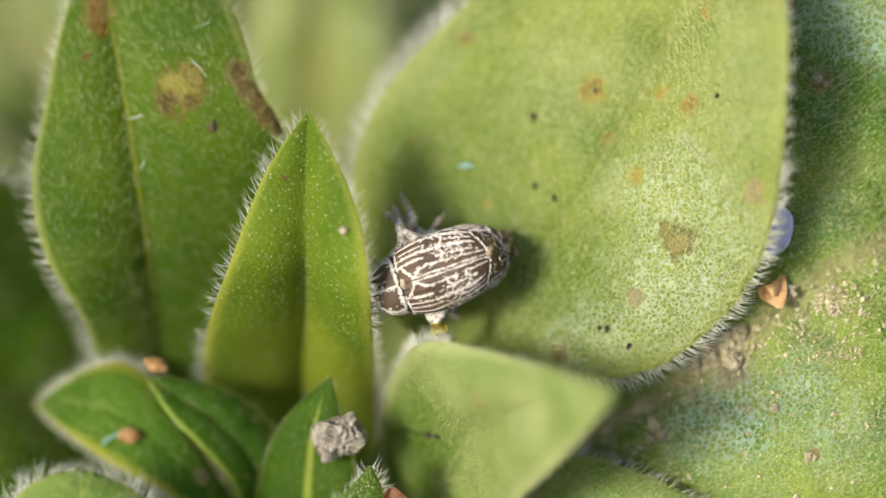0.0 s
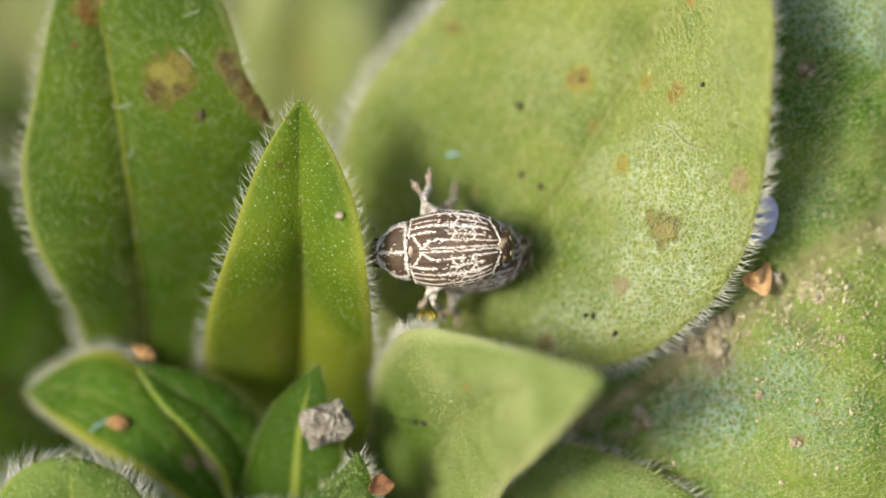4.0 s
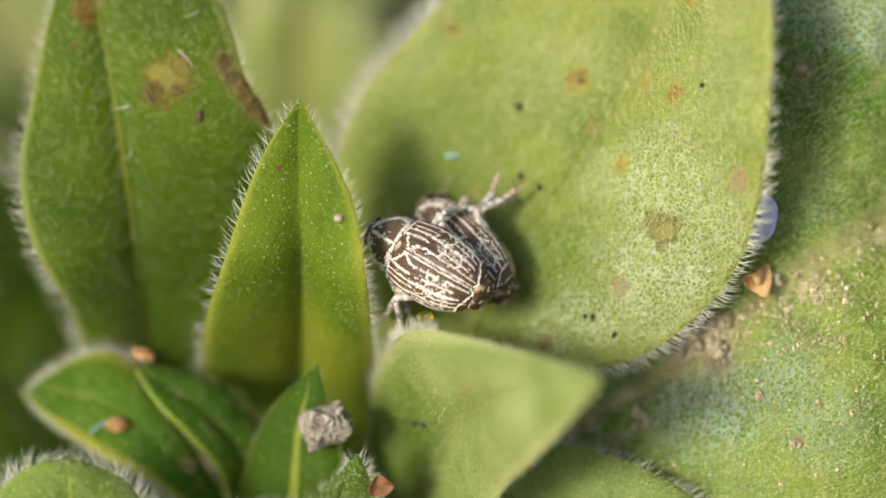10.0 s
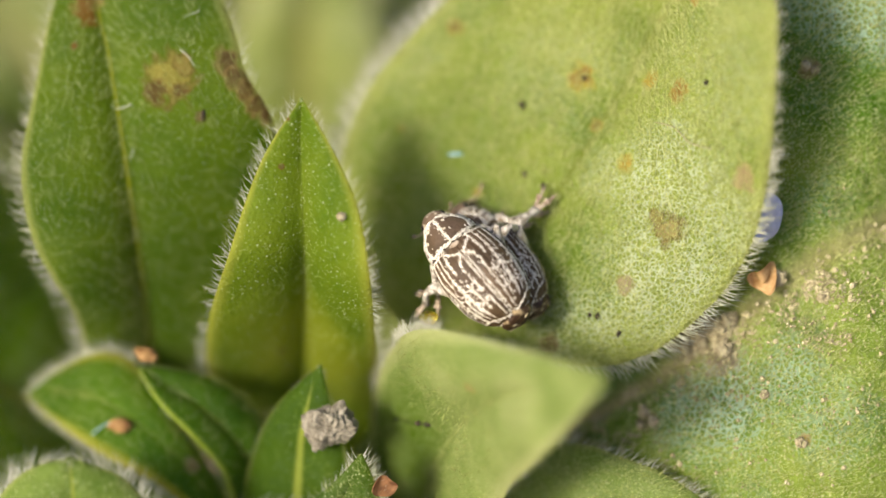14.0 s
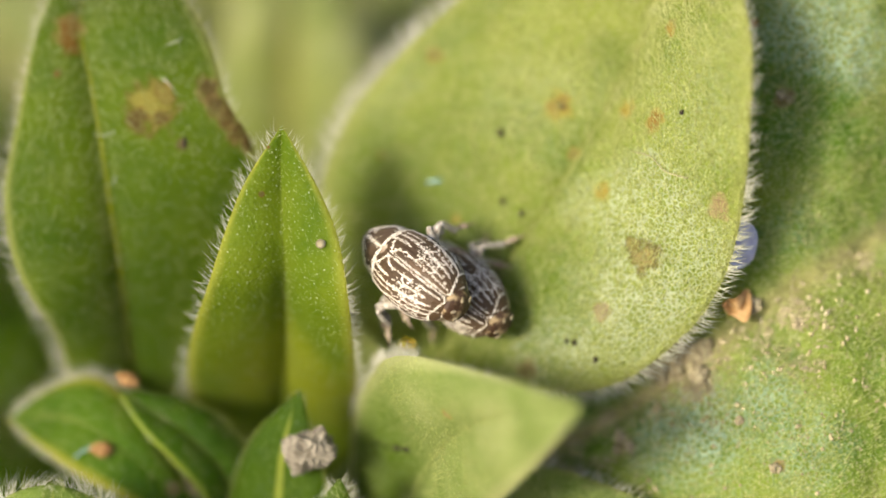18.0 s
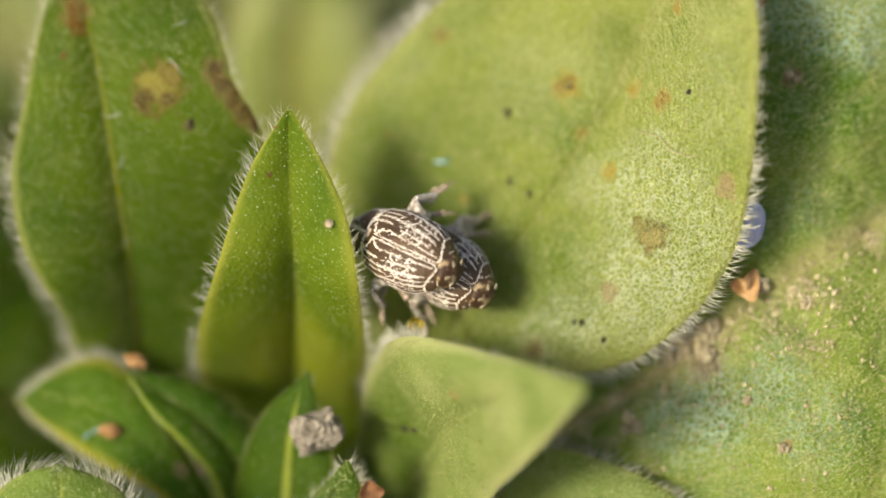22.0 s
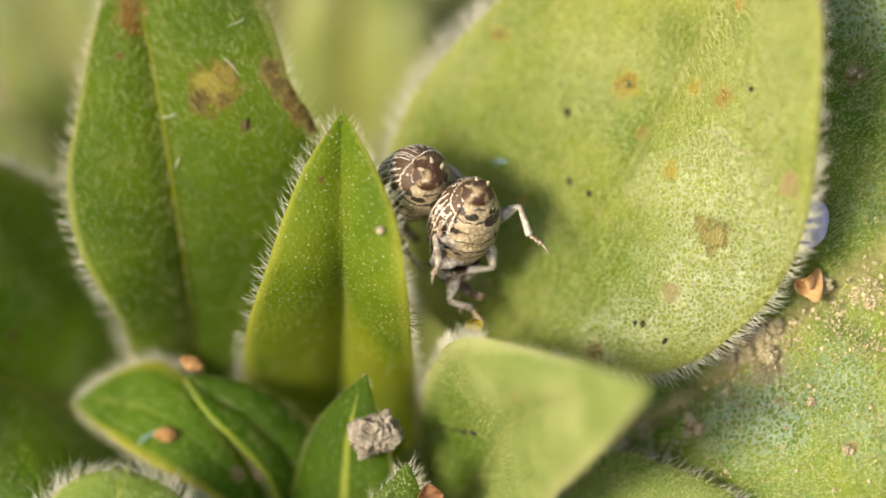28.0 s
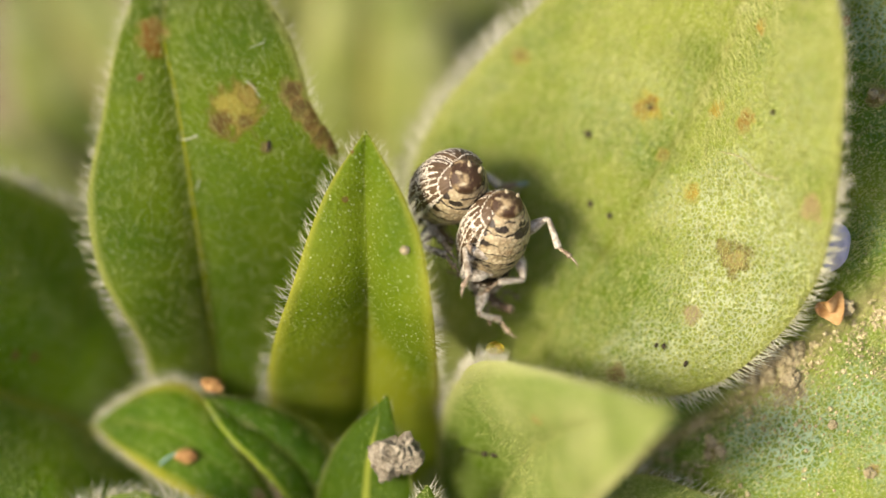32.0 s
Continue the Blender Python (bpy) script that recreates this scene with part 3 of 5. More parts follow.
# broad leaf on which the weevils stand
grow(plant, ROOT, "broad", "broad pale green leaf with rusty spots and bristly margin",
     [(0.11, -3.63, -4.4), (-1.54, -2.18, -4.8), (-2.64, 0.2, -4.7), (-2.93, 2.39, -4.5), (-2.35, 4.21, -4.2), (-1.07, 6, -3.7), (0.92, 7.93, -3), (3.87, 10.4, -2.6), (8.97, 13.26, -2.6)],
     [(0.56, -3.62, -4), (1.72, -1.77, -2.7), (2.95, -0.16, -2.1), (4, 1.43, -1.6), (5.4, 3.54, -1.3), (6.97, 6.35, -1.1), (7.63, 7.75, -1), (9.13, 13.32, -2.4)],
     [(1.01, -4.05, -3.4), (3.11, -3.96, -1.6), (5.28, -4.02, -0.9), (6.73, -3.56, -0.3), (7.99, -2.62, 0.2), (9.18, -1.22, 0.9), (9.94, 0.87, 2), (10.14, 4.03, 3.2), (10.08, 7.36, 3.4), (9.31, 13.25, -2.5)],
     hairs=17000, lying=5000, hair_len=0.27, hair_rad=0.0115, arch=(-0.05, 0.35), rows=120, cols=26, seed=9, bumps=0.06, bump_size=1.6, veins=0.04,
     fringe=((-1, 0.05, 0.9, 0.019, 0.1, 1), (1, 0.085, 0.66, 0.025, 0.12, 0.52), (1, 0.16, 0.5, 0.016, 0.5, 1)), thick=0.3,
     look_of=dict(dark=(0.155, 0.24, 0.022), light=(0.29, 0.36, 0.062), painted_shade=(0.085, 0.17, 0.005), rib=(0.15, 0.20, 0.015), rib_width=0.012, frost=0.24, bloom_from=0.46, pits=0.95, net=6.8, grain=0.8, glints=0.85, relief=1.7, dots=0.8, thin=0.42, rim=0.45, bloom_glow_col=(0.62, 0.69, 0.50), pale=(0.62, 0.67, 0.28), dust=0.22),
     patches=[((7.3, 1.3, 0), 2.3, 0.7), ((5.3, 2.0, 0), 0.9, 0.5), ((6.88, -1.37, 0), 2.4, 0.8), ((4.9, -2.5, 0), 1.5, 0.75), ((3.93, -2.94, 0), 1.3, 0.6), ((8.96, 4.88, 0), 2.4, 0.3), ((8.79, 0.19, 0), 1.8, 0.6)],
     # shade of the hollow and beside the weevils, painted in deeper green
     shade_tints=[((-0.76, 2.45, 0), 3.2, 0.55), ((0.97, 0.19, 0), 3.2, 0.65), ((3.4, -1.6, 0), 2.4, 0.8), ((2.02, 4.53, 0), 2.4, 0.3), ((4.9, 3.2, 0), 0.9, 0.6), ((6.3, 6.4, 0), 1.0, 0.5)],
     spots=[((4.59, 4.92, 0), 0.5, (0.46, 0.36, 0.05), (0.24, 0.13, 0.03)), ((4.66, 4.88, 0), 0.14, DUN, (0.05, 0.04, 0.03)), ((7.31, 0.19, 0), 0.55, (0.15, 0.11, 0.03), (0.40, 0.33, 0.12)), ((6.91, 0.57, 0), 0.3, (0.14, 0.10, 0.03), (0.30, 0.27, 0.08)), ((6.74, 4.79, 0), 0.34, (0.45, 0.36, 0.06), OCHRE),
            ((7.61, 4.45, 0), 0.42, (0.40, 0.29, 0.06), (0.28, 0.17, 0.04)), ((0.73, 6.45, 0), 0.3, OCHRE, DUN), ((5.92, -1.49, 0), 0.34, TAN, (0.40, 0.32, 0.2)), ((8.1, 7.35, 0), 0.35, (0.40, 0.28, 0.10), OCHRE),
            ((5.92, 2.31, 0), 0.4, (0.42, 0.42, 0.10), OCHRE), ((9.57, 1.75, 0), 0.42, (0.42, 0.34, 0.16), TAN), ((5.06, 3.41, 0), 0.22, OCHRE, DUN), ((-0.94, 3.35, 0), 0.14, RUST, OCHRE), ((1.36, 1.37, 0), 0.2, OCHRE, OCHRE),
            ((7.14, 6.62, 0), 0.15, OCHRE, TAN), ((3.58, -3.28, 0), 0.35, TAN, DUN)])

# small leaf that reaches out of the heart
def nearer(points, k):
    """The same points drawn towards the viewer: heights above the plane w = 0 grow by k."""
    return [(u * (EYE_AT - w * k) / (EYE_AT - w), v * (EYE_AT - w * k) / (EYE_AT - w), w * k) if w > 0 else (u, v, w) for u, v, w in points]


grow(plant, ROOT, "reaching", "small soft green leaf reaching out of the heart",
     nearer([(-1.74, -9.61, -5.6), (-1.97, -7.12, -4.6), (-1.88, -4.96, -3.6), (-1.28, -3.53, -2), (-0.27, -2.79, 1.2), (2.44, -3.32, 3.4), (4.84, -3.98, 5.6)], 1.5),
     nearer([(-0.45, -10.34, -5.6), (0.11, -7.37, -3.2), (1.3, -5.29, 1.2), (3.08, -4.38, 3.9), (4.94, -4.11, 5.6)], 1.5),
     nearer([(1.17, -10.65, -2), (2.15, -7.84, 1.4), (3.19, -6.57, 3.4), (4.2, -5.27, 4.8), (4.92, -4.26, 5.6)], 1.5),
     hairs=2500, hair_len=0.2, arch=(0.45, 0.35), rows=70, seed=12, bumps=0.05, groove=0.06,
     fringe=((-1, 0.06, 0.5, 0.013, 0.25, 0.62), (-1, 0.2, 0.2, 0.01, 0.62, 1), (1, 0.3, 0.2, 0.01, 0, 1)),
     lying=900, look_of=dict(dark=(0.15, 0.235, 0.04), light=(0.27, 0.345, 0.10), painted_shade=(0.08, 0.16, 0.006), rib=(0.27, 0.33, 0.10), rib_width=0.02, frost=0.3, dots=0.4, rim=0.65, rim_from=0.40, rim_col=(0.60, 0.62, 0.30), bloom_glow_col=(0.46, 0.51, 0.22)),
     # pale frost patches; the heart leaf's shade on the base is painted green
     patches=[((2.54, -5.02, 0), 1.7, 0.7), ((0.28, -4.33, 0), 1.0, 0.5)], shade_tints=[((-1.2, -5.89, 0), 2.8, 0.95), ((-0.3, -7.6, 0), 1.8, 0.7)],
     spots=[((1.06, -4.71, 0), 0.2, OCHRE, TAN)])

# little curled leaves low in the heart
grow(plant, ROOT, "curled", "small curled green leaf with a yellowish rim",
     [(-6.23, -9.4, -3.7), (-7.92, -6.29, -3.3), (-9.38, -4.18, -3.5), (-10.42, -3.64, -3.6), (-11.69, -4.05, -3.8), (-12.96, -4.93, -4.1)],
     [(-6.2, -9.63, -3.3), (-7.76, -7.32, -2.6), (-9.75, -5.53, -2.7), (-11.45, -4.89, -3.4), (-13.03, -4.99, -4.1)],
     [(-6.19, -10.07, -3.1), (-8.3, -8.03, -2.5), (-10.48, -6.85, -2.9), (-12.01, -5.87, -3.6), (-13, -5.06, -4.1)],
     hairs=1200, hair_mat=SOFT_HAIR, fringe=((-1, 0.022, 0.65, 0.015, 0.25, 1), (1, 0.05, 0.45, 0.013, 0, 1)), arch=(0.6, 0.5), groove=0.05, seed=14,
     look_of=dict(frost=0.06, rim=0.95, rim_from=0.34, rib_mix=0.15, rim_col=(0.56, 0.53, 0.06), dark=(0.036, 0.112, 0.002), light=(0.076, 0.17, 0.005), grain=0.08, dots=0.2, pale=(0.32, 0.45, 0.05)), spots=[((-7.45, -7.02, 0), 0.3, TAN, DUN)])
grow(plant, ROOT, "folded", "small folded dark green leaf with a pale keel",
     [(-6.22, -9.38, -3.5), (-6.67, -7.51, -2.7), (-7.68, -6.21, -2.1), (-8.6, -5.22, -2), (-9.37, -4.08, -2.5)],
     [(-5.19, -9.3, -4.5), (-6.02, -6.83, -3.2), (-7.14, -5.53, -2.6), (-8.44, -4.63, -2.5), (-9.38, -4.06, -2.6)],
     [(-3.6, -9.43, -5.7), (-5, -6.54, -4.3), (-6.13, -5.01, -3.5), (-7.63, -4.28, -3.1), (-9.34, -4.03, -2.6)],
     hairs=500, fringe=((-1, 0.3, 0.2, 0.01, 0, 1), (1, 0.3, 0.2, 0.01, 0, 1)), arch=(0.2, 0.6), seed=16, look_of=dict(frost=0.04, rim=0.95, rim_from=0.42, rim_col=(0.36, 0.46, 0.05), dark=(0.026, 0.084, 0.002), light=(0.05, 0.122, 0.004), grain=0.08, dots=0.2, pale=(0.3, 0.42, 0.05)))
grow(plant, ROOT, "tiny", "tiny green leaf with a pale keel",
     [(-6.41, -9.4, -3.7), (-5.67, -6.72, -2.9), (-4.92, -5.29, -2.2), (-3.55, -4.01, -1.1)],
     [(-4.28, -9.66, -2.7), (-4.12, -6.74, -2), (-3.82, -5.2, -1.5), (-3.52, -3.96, -1.1)],
     [(-2.39, -9.26, -2.3), (-2.81, -6.35, -1.5), (-3.21, -5, -1.2), (-3.48, -3.99, -1.1)],
     hairs=90, hair_mat=SOFT_HAIR, fringe=((-1, 0.3, 0.2, 0.01, 0, 1), (1, 0.3, 0.2, 0.01, 0, 1)), arch=(0.5, 0.5), seed=18, groove=-0.1, look_of=dict(frost=0.06, rim=0.6, rib=(0.36, 0.42, 0.06), rib_width=0.05, dark=(0.030, 0.080, 0.002), light=(0.06, 0.12, 0.004), grain=0.06, dots=0.2, pale=(0.3, 0.42, 0.05)))
grow(plant, ROOT, "downy", "downy bud leaf with a thick white fringe",
     [(-6.84, -11.38, -2.2), (-6.41, -8.61, -1.2), (-3.93, -8.14, -0.8), (-2.89, -7.4, -0.2), (-2.32, -6.66, 0.4)],
     [(-3.99, -11.74, -2.2), (-3.23, -8.92, -0.8), (-2.59, -7.6, -0.1), (-2.25, -6.61, 0.4)],
     [(-0.61, -11.38, -2.2), (-1.47, -8.9, -0.6), (-1.77, -7.63, 0), (-2.18, -6.64, 0.4)],
     hairs=900, hair_len=0.4, fringe=((-1, 0.12, 0.4, 0.011, 0, 1), (1, 0.06, 0.5, 0.013, 0.2, 1)), arch=(0.5, 0.5), seed=20, look_of=dict(frost=0.1, dark=(0.04, 0.09, 0.006), light=(0.09, 0.16, 0.015)))
grow(plant, ROOT, "fringed", "low green leaf with a dense white fringe",
     [(-14.65, -13.14, -2), (-14.06, -9.65, 0.5), (-13.03, -7.74, 1.6), (-12.12, -6.94, 2), (-10.99, -6.62, 2.2)],
     [(-11.09, -13.49, -2), (-10.83, -9.21, 1.4), (-10.79, -7.41, 2.4), (-10.9, -6.58, 2.2)],
     [(-7.18, -13.14, -2), (-7.99, -9.62, 0.8), (-9, -7.55, 1.8), (-9.9, -6.93, 2.1), (-10.8, -6.62, 2.2)],
     hairs=1500, hair_len=0.4, fringe=((-1, 0.05, 0.75, 0.013, 0.2, 1), (1, 0.05, 0.75, 0.013, 0.2, 1)), arch=(0.6, 0.6), seed=22, look_of=dict(frost=0.3))
grow(plant, ROOT, "lower", "green leaf below, with a woolly margin",
     [(1.38, -9.44, -4), (2.62, -6.98, -2.8), (4.34, -6.48, -1.4), (5.86, -6.86, -0.4), (7.38, -7.5, 0.2), (9.44, -8.97, 0.4)],
     [(1.75, -10.89, -4), (4, -8.65, -1.6), (6.53, -8.5, 0), (9.48, -9.15, 0.4)],
     [(1.75, -13.8, -4), (4.86, -11.61, -1.2), (7.39, -10.22, 0.1), (9.51, -9.32, 0.4)],
     hairs=5000, hair_len=0.4, fringe=((-1, 0.11, 0.6, 0.012, 0, 1), (1, 0.2, 0.5, 0.013, 0, 1)), arch=(0.8, 0.5), seed=24, look_of=dict(frost=0.4, dark=(0.12, 0.2, 0.035)))

# large leaves behind
grow(plant, ROOT, "side", "large dark green leaf in the shade behind",
     [(-8.39, -5.52, -12), (-10.8, -1.54, -10.5), (-12.99, 1.06, -8), (-14.51, 2.28, -5.6), (-16.6, 3.04, -2), (-20.11, 1.84, 4)],
     [(-8.42, -7.74, -10), (-11.63, -6.33, -7.8), (-13.27, -5.52, -6), (-14.38, -4.71, -4.8), (-16.78, -3.36, -2), (-20.27, 0.35, 4)],
     [(-8.24, -10.61, -8), (-11.41, -10.4, -4.5), (-13.84, -9.69, -1.4), (-17.09, -7.97, 0), (-20.19, -1.31, 4)],
     hairs=4200, hair_len=0.34, fringe=((-1, 0.07, 0.75, 0.018, 0.1, 1), (1, 0.2, 0.6, 0.013, 0, 1)), arch=(0.6, 0.5), rows=80, seed=26, bumps=0.1,
     look_of=dict(frost=0.2, dark=(0.066, 0.16, 0.005), light=(0.135, 0.245, 0.010), pale=(0.42, 0.53, 0.16), rib=(0.30, 0.36, 0.04), rib_width=0.02), spots=[((-14.31, -2.68, 0), 0.2, RUST, DUN), ((-14.92, -2.59, 0), 0.2, RUST, DUN)])
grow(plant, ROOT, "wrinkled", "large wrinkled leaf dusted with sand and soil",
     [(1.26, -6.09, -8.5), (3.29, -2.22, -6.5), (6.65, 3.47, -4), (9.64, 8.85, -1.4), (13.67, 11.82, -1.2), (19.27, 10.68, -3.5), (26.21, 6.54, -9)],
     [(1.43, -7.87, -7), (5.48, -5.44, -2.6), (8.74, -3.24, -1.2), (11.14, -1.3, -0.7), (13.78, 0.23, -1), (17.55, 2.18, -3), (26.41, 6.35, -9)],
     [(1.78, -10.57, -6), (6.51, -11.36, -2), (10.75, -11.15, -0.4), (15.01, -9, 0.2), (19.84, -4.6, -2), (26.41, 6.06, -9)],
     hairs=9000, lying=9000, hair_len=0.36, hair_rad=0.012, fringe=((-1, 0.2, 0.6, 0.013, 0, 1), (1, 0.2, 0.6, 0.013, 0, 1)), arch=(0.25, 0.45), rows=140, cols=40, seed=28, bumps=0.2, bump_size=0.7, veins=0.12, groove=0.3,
     look_of=dict(frost=0.26, bloom_from=0.49, pits=0.95, net=5.4, grain=0.85, relief=1.9, painted_shade=(0.06, 0.17, 0.008), bloom_glow_col=(0.46, 0.64, 0.50), dark=(0.09, 0.19, 0.014), light=(0.27, 0.36, 0.06), rib=(0.54, 0.50, 0.24), rib_width=0.035, rib_mix=0.6, dots=0.45, dust=0.55, pale=(0.66, 0.68, 0.36)),
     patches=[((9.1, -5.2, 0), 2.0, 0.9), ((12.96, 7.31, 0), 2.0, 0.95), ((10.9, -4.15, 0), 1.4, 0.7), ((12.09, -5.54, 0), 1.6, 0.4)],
     # the broad leaf's shade, painted as deeper green along its margin
     shade_tints=[((12.09, 4.53, 0), 4.0, 0.85), ((5.9, -5.2, 0), 2.4, 1.0), ((11.2, 0.6, 0), 1.6, 0.7)],
     spots=[((6.53, -5.63, 0), 0.4, (0.30, 0.24, 0.12), DUN), ((11.66, 5.14, 0), 0.35, TAN, DUN), ((11.4, -6.32, 0), 0.25, TAN, OCHRE), ((8.79, -3.63, 0), 0.75, (0.34, 0.28, 0.19), (0.22, 0.18, 0.12)),
            ((10.7, 7.49, 0), 0.2, RUST, RUST)])

# a second plant, out of focus behind
FAR_CROWN = np.array([-6.0, -8.0, -40.0])
FAR_ROOT = place(FAR_CROWN) * np.array([1, 1, 0])
far_plant = tagged(new("rosette_plant"), "second green rosette plant standing behind in soft light", "plant")
far_plant.location = FAR_ROOT
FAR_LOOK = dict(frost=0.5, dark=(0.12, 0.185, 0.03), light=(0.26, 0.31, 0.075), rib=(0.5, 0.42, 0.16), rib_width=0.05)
for key, pts, half, say in (("far_a", [(-5.72, -4.19, -30), (-5.13, 2.04, -25), (-4.71, 7, -22), (-4.64, 14.24, -24)], 3.4, "upright pale leaf with a straw-coloured midrib"),
                            ("far_b", [(-11.73, -3.85, -34), (-13.91, 3.25, -28), (-16.38, 8.17, -26), (-19.9, 13.61, -28)], 4.2, "broad yellowish green leaf"),
                            ("far_c", [(-2, -4.74, -32), (-1.47, 2.56, -28), (0.14, 7.78, -27), (2.72, 13.15, -30)], 3.6, "broad green leaf"),
                            ("far_d", [(-11.05, -4.56, -40), (-9.46, 4.71, -36), (-8.72, 10.87, -36), (-7.99, 17.59, -40)], 4.5, "broad sunlit leaf"),
                            ("far_e", [(-17.26, -6.17, -32), (-18.64, -1.33, -26), (-20.98, 2.47, -24), (-25.2, 5.45, -26)], 4.5, "drooping green leaf"),
                            ("far_f", [(-3.78, -3.13, -44), (-3.16, 4.1, -40), (-2.39, 9.7, -40), (-1.68, 15.78, -44)], 4.2, "shaded green leaf")):
    mid = glide(pts, 7)
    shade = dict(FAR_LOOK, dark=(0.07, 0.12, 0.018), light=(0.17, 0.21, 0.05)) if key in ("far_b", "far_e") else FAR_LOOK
    side = unit(np.cross(np.gradient(mid, axis=0), np.array([0, 0, 1.0])))
    wide = half * np.array([0.3, 0.75, 1.0, 1.0, 0.85, 0.55, 0.02])[:, None]
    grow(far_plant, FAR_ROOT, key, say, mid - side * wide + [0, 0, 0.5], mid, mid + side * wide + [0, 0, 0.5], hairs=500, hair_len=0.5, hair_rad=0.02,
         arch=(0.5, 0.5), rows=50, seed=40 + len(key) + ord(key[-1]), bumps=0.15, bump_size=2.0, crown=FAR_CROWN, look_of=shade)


# ---- the weevils ----
def scaly_material(name, brown, pale, amount, scale=7.0, rough=0.55):
    """Dark cuticle with a sprinkling of pale scales."""
    m, n, l = material(name)
    tc = n.new("ShaderNodeTexCoord")
    co = node(n, l, "ShaderNodeVectorMath", {0: tc.outputs["Object"], 1: (1000, 1000, 1000)}, op="MULTIPLY").outputs[0]
    big = node(n, l, "ShaderNodeTexNoise", {"Vector": co, "Scale": 1.3, "Detail": 3.0})
    base = mix(n, l, step(n, l, big.outputs[0], 0.35, 0.65), tuple(c * 0.55 for c in brown), brown)
    cell = node(n, l, "ShaderNodeTexVoronoi", {"Vector": co, "Scale": scale, "Randomness": 1.0})
    cellc = node(n, l, "ShaderNodeSeparateColor", {0: cell.outputs["Color"]})
    scale_on = maths(n, l, "MULTIPLY", step(n, l, cell.outputs["Distance"], 0.28, 0.42, flip=True), step(n, l, cellc.outputs[0], 1 - amount - 0.02, 1 - amount + 0.02))
    col = mix(n, l, scale_on, base, pale)
    h = maths(n, l, "ADD", maths(n, l, "MULTIPLY", scale_on, 0.4), maths(n, l, "MULTIPLY", cell.outputs["Distance"], 0.6))
    bump = node(n, l, "ShaderNodeBump", {"Height": h, "Strength": 0.6, "Distance": 0.05 * MM})
    p = node(n, l, "ShaderNodeBsdfPrincipled", {"Base Color": col, "Roughness": rough, "Normal": bump.outputs[0], "Specular IOR Level": 0.4})
    out = n.new("ShaderNodeOutputMaterial")
    l.new(p.outputs[0], out.inputs[0])
    return m


def belly_material():
    """Cream scales broken by black cross bands and dashes, as under the abdomen."""
    m, n, l = material("belly_scales")
    tc = n.new("ShaderNodeTexCoord")
    co = node(n, l, "ShaderNodeVectorMath", {0: tc.outputs["Object"], 1: (1000, 1000, 1000)}, op="MULTIPLY").outputs[0]
    warp = node(n, l, "ShaderNodeTexNoise", {"Vector": co, "Scale": 2.4, "Detail": 2.0})
    sep = node(n, l, "ShaderNodeSeparateXYZ", {0: co})
    turn = maths(n, l, "ARCTAN2", sep.outputs[1], sep.outputs[2])
    x = maths(n, l, "ADD", maths(n, l, "MULTIPLY", sep.outputs[0], 2.7), maths(n, l, "MULTIPLY", warp.outputs[0], 0.8))
    seam = step(n, l, maths(n, l, "ABSOLUTE", maths(n, l, "SINE", maths(n, l, "MULTIPLY", x, 3.1416))), 0.13, 0.24, flip=True)
    flat = node(n, l, "ShaderNodeCombineXYZ", {0: maths(n, l, "MULTIPLY", x, 1.25), 1: maths(n, l, "MULTIPLY", turn, 1.5)})
    dash = node(n, l, "ShaderNodeTexVoronoi", {"Vector": flat.outputs[0], "Scale": 1.0, "Randomness": 0.75})
    dc = node(n, l, "ShaderNodeSeparateColor", {0: dash.outputs["Color"]})
    nz = node(n, l, "ShaderNodeTexNoise", {"Vector": co, "Scale": 3.6, "Detail": 4.0, "Roughness": 0.7})
    spot = maths(n, l, "MULTIPLY", step(n, l, maths(n, l, "ADD", dash.outputs["Distance"], maths(n, l, "MULTIPLY", nz.outputs[0], 0.25)), 0.58, 0.64, flip=True), step(n, l, dc.outputs[0], 0.22, 0.28))
    dark = maths(n, l, "MAXIMUM", maths(n, l, "MULTIPLY", seam, step(n, l, warp.outputs[0], 0.40, 0.45)), spot)
    grain = node(n, l, "ShaderNodeTexVoronoi", {"Vector": co, "Scale": 9.0})
    pale = mix(n, l, step(n, l, nz.outputs[0], 0.3, 0.7), (0.22, 0.16, 0.08), (0.58, 0.52, 0.34))
    pale = mix(n, l, maths(n, l, "MULTIPLY", step(n, l, grain.outputs["Distance"], 0.3, 0.6), 0.4), pale, (0.16, 0.11, 0.05))
    col = mix(n, l, dark, pale, (0.022, 0.016, 0.011))
    bump = node(n, l, "ShaderNodeBump", {"Height": grain.outputs["Distance"], "Strength": 0.6, "Distance": 0.05 * MM})
    p = node(n, l, "ShaderNodeBsdfPrincipled", {"Base Color": col, "Roughness": 0.5, "Normal": bump.outputs[0]})
    out = n.new("ShaderNodeOutputMaterial")
    l.new(p.outputs[0], out.inputs[0])
    return m


SHELL = scaly_material("brown_shell", (0.098, 0.060, 0.028), (0.62, 0.58, 0.48), 0.07)
NECK = scaly_material("neck_shield", (0.095, 0.062, 0.036), (0.60, 0.55, 0.42), 0.10)
LIMB = plain_material("leg_scales", (0.17, 0.14, 0.10), (0.62, 0.59, 0.51), rough=0.55, scale=4.5, bump_depth=0.08, spread=(0.38, 0.62))
CREAM = plain_material("cream_scales", (0.30, 0.23, 0.12), (0.62, 0.55, 0.38), rough=0.6, scale=5.0, bump_depth=0.05)
HEAD = scaly_material("head_scales", (0.16, 0.11, 0.07), (0.58, 0.50, 0.38), 0.55, 8.0)
FOOT = plain_material("foot", (0.17, 0.11, 0.06), (0.50, 0.43, 0.33), rough=0.6, scale=6.0)
BELLY = belly_material()
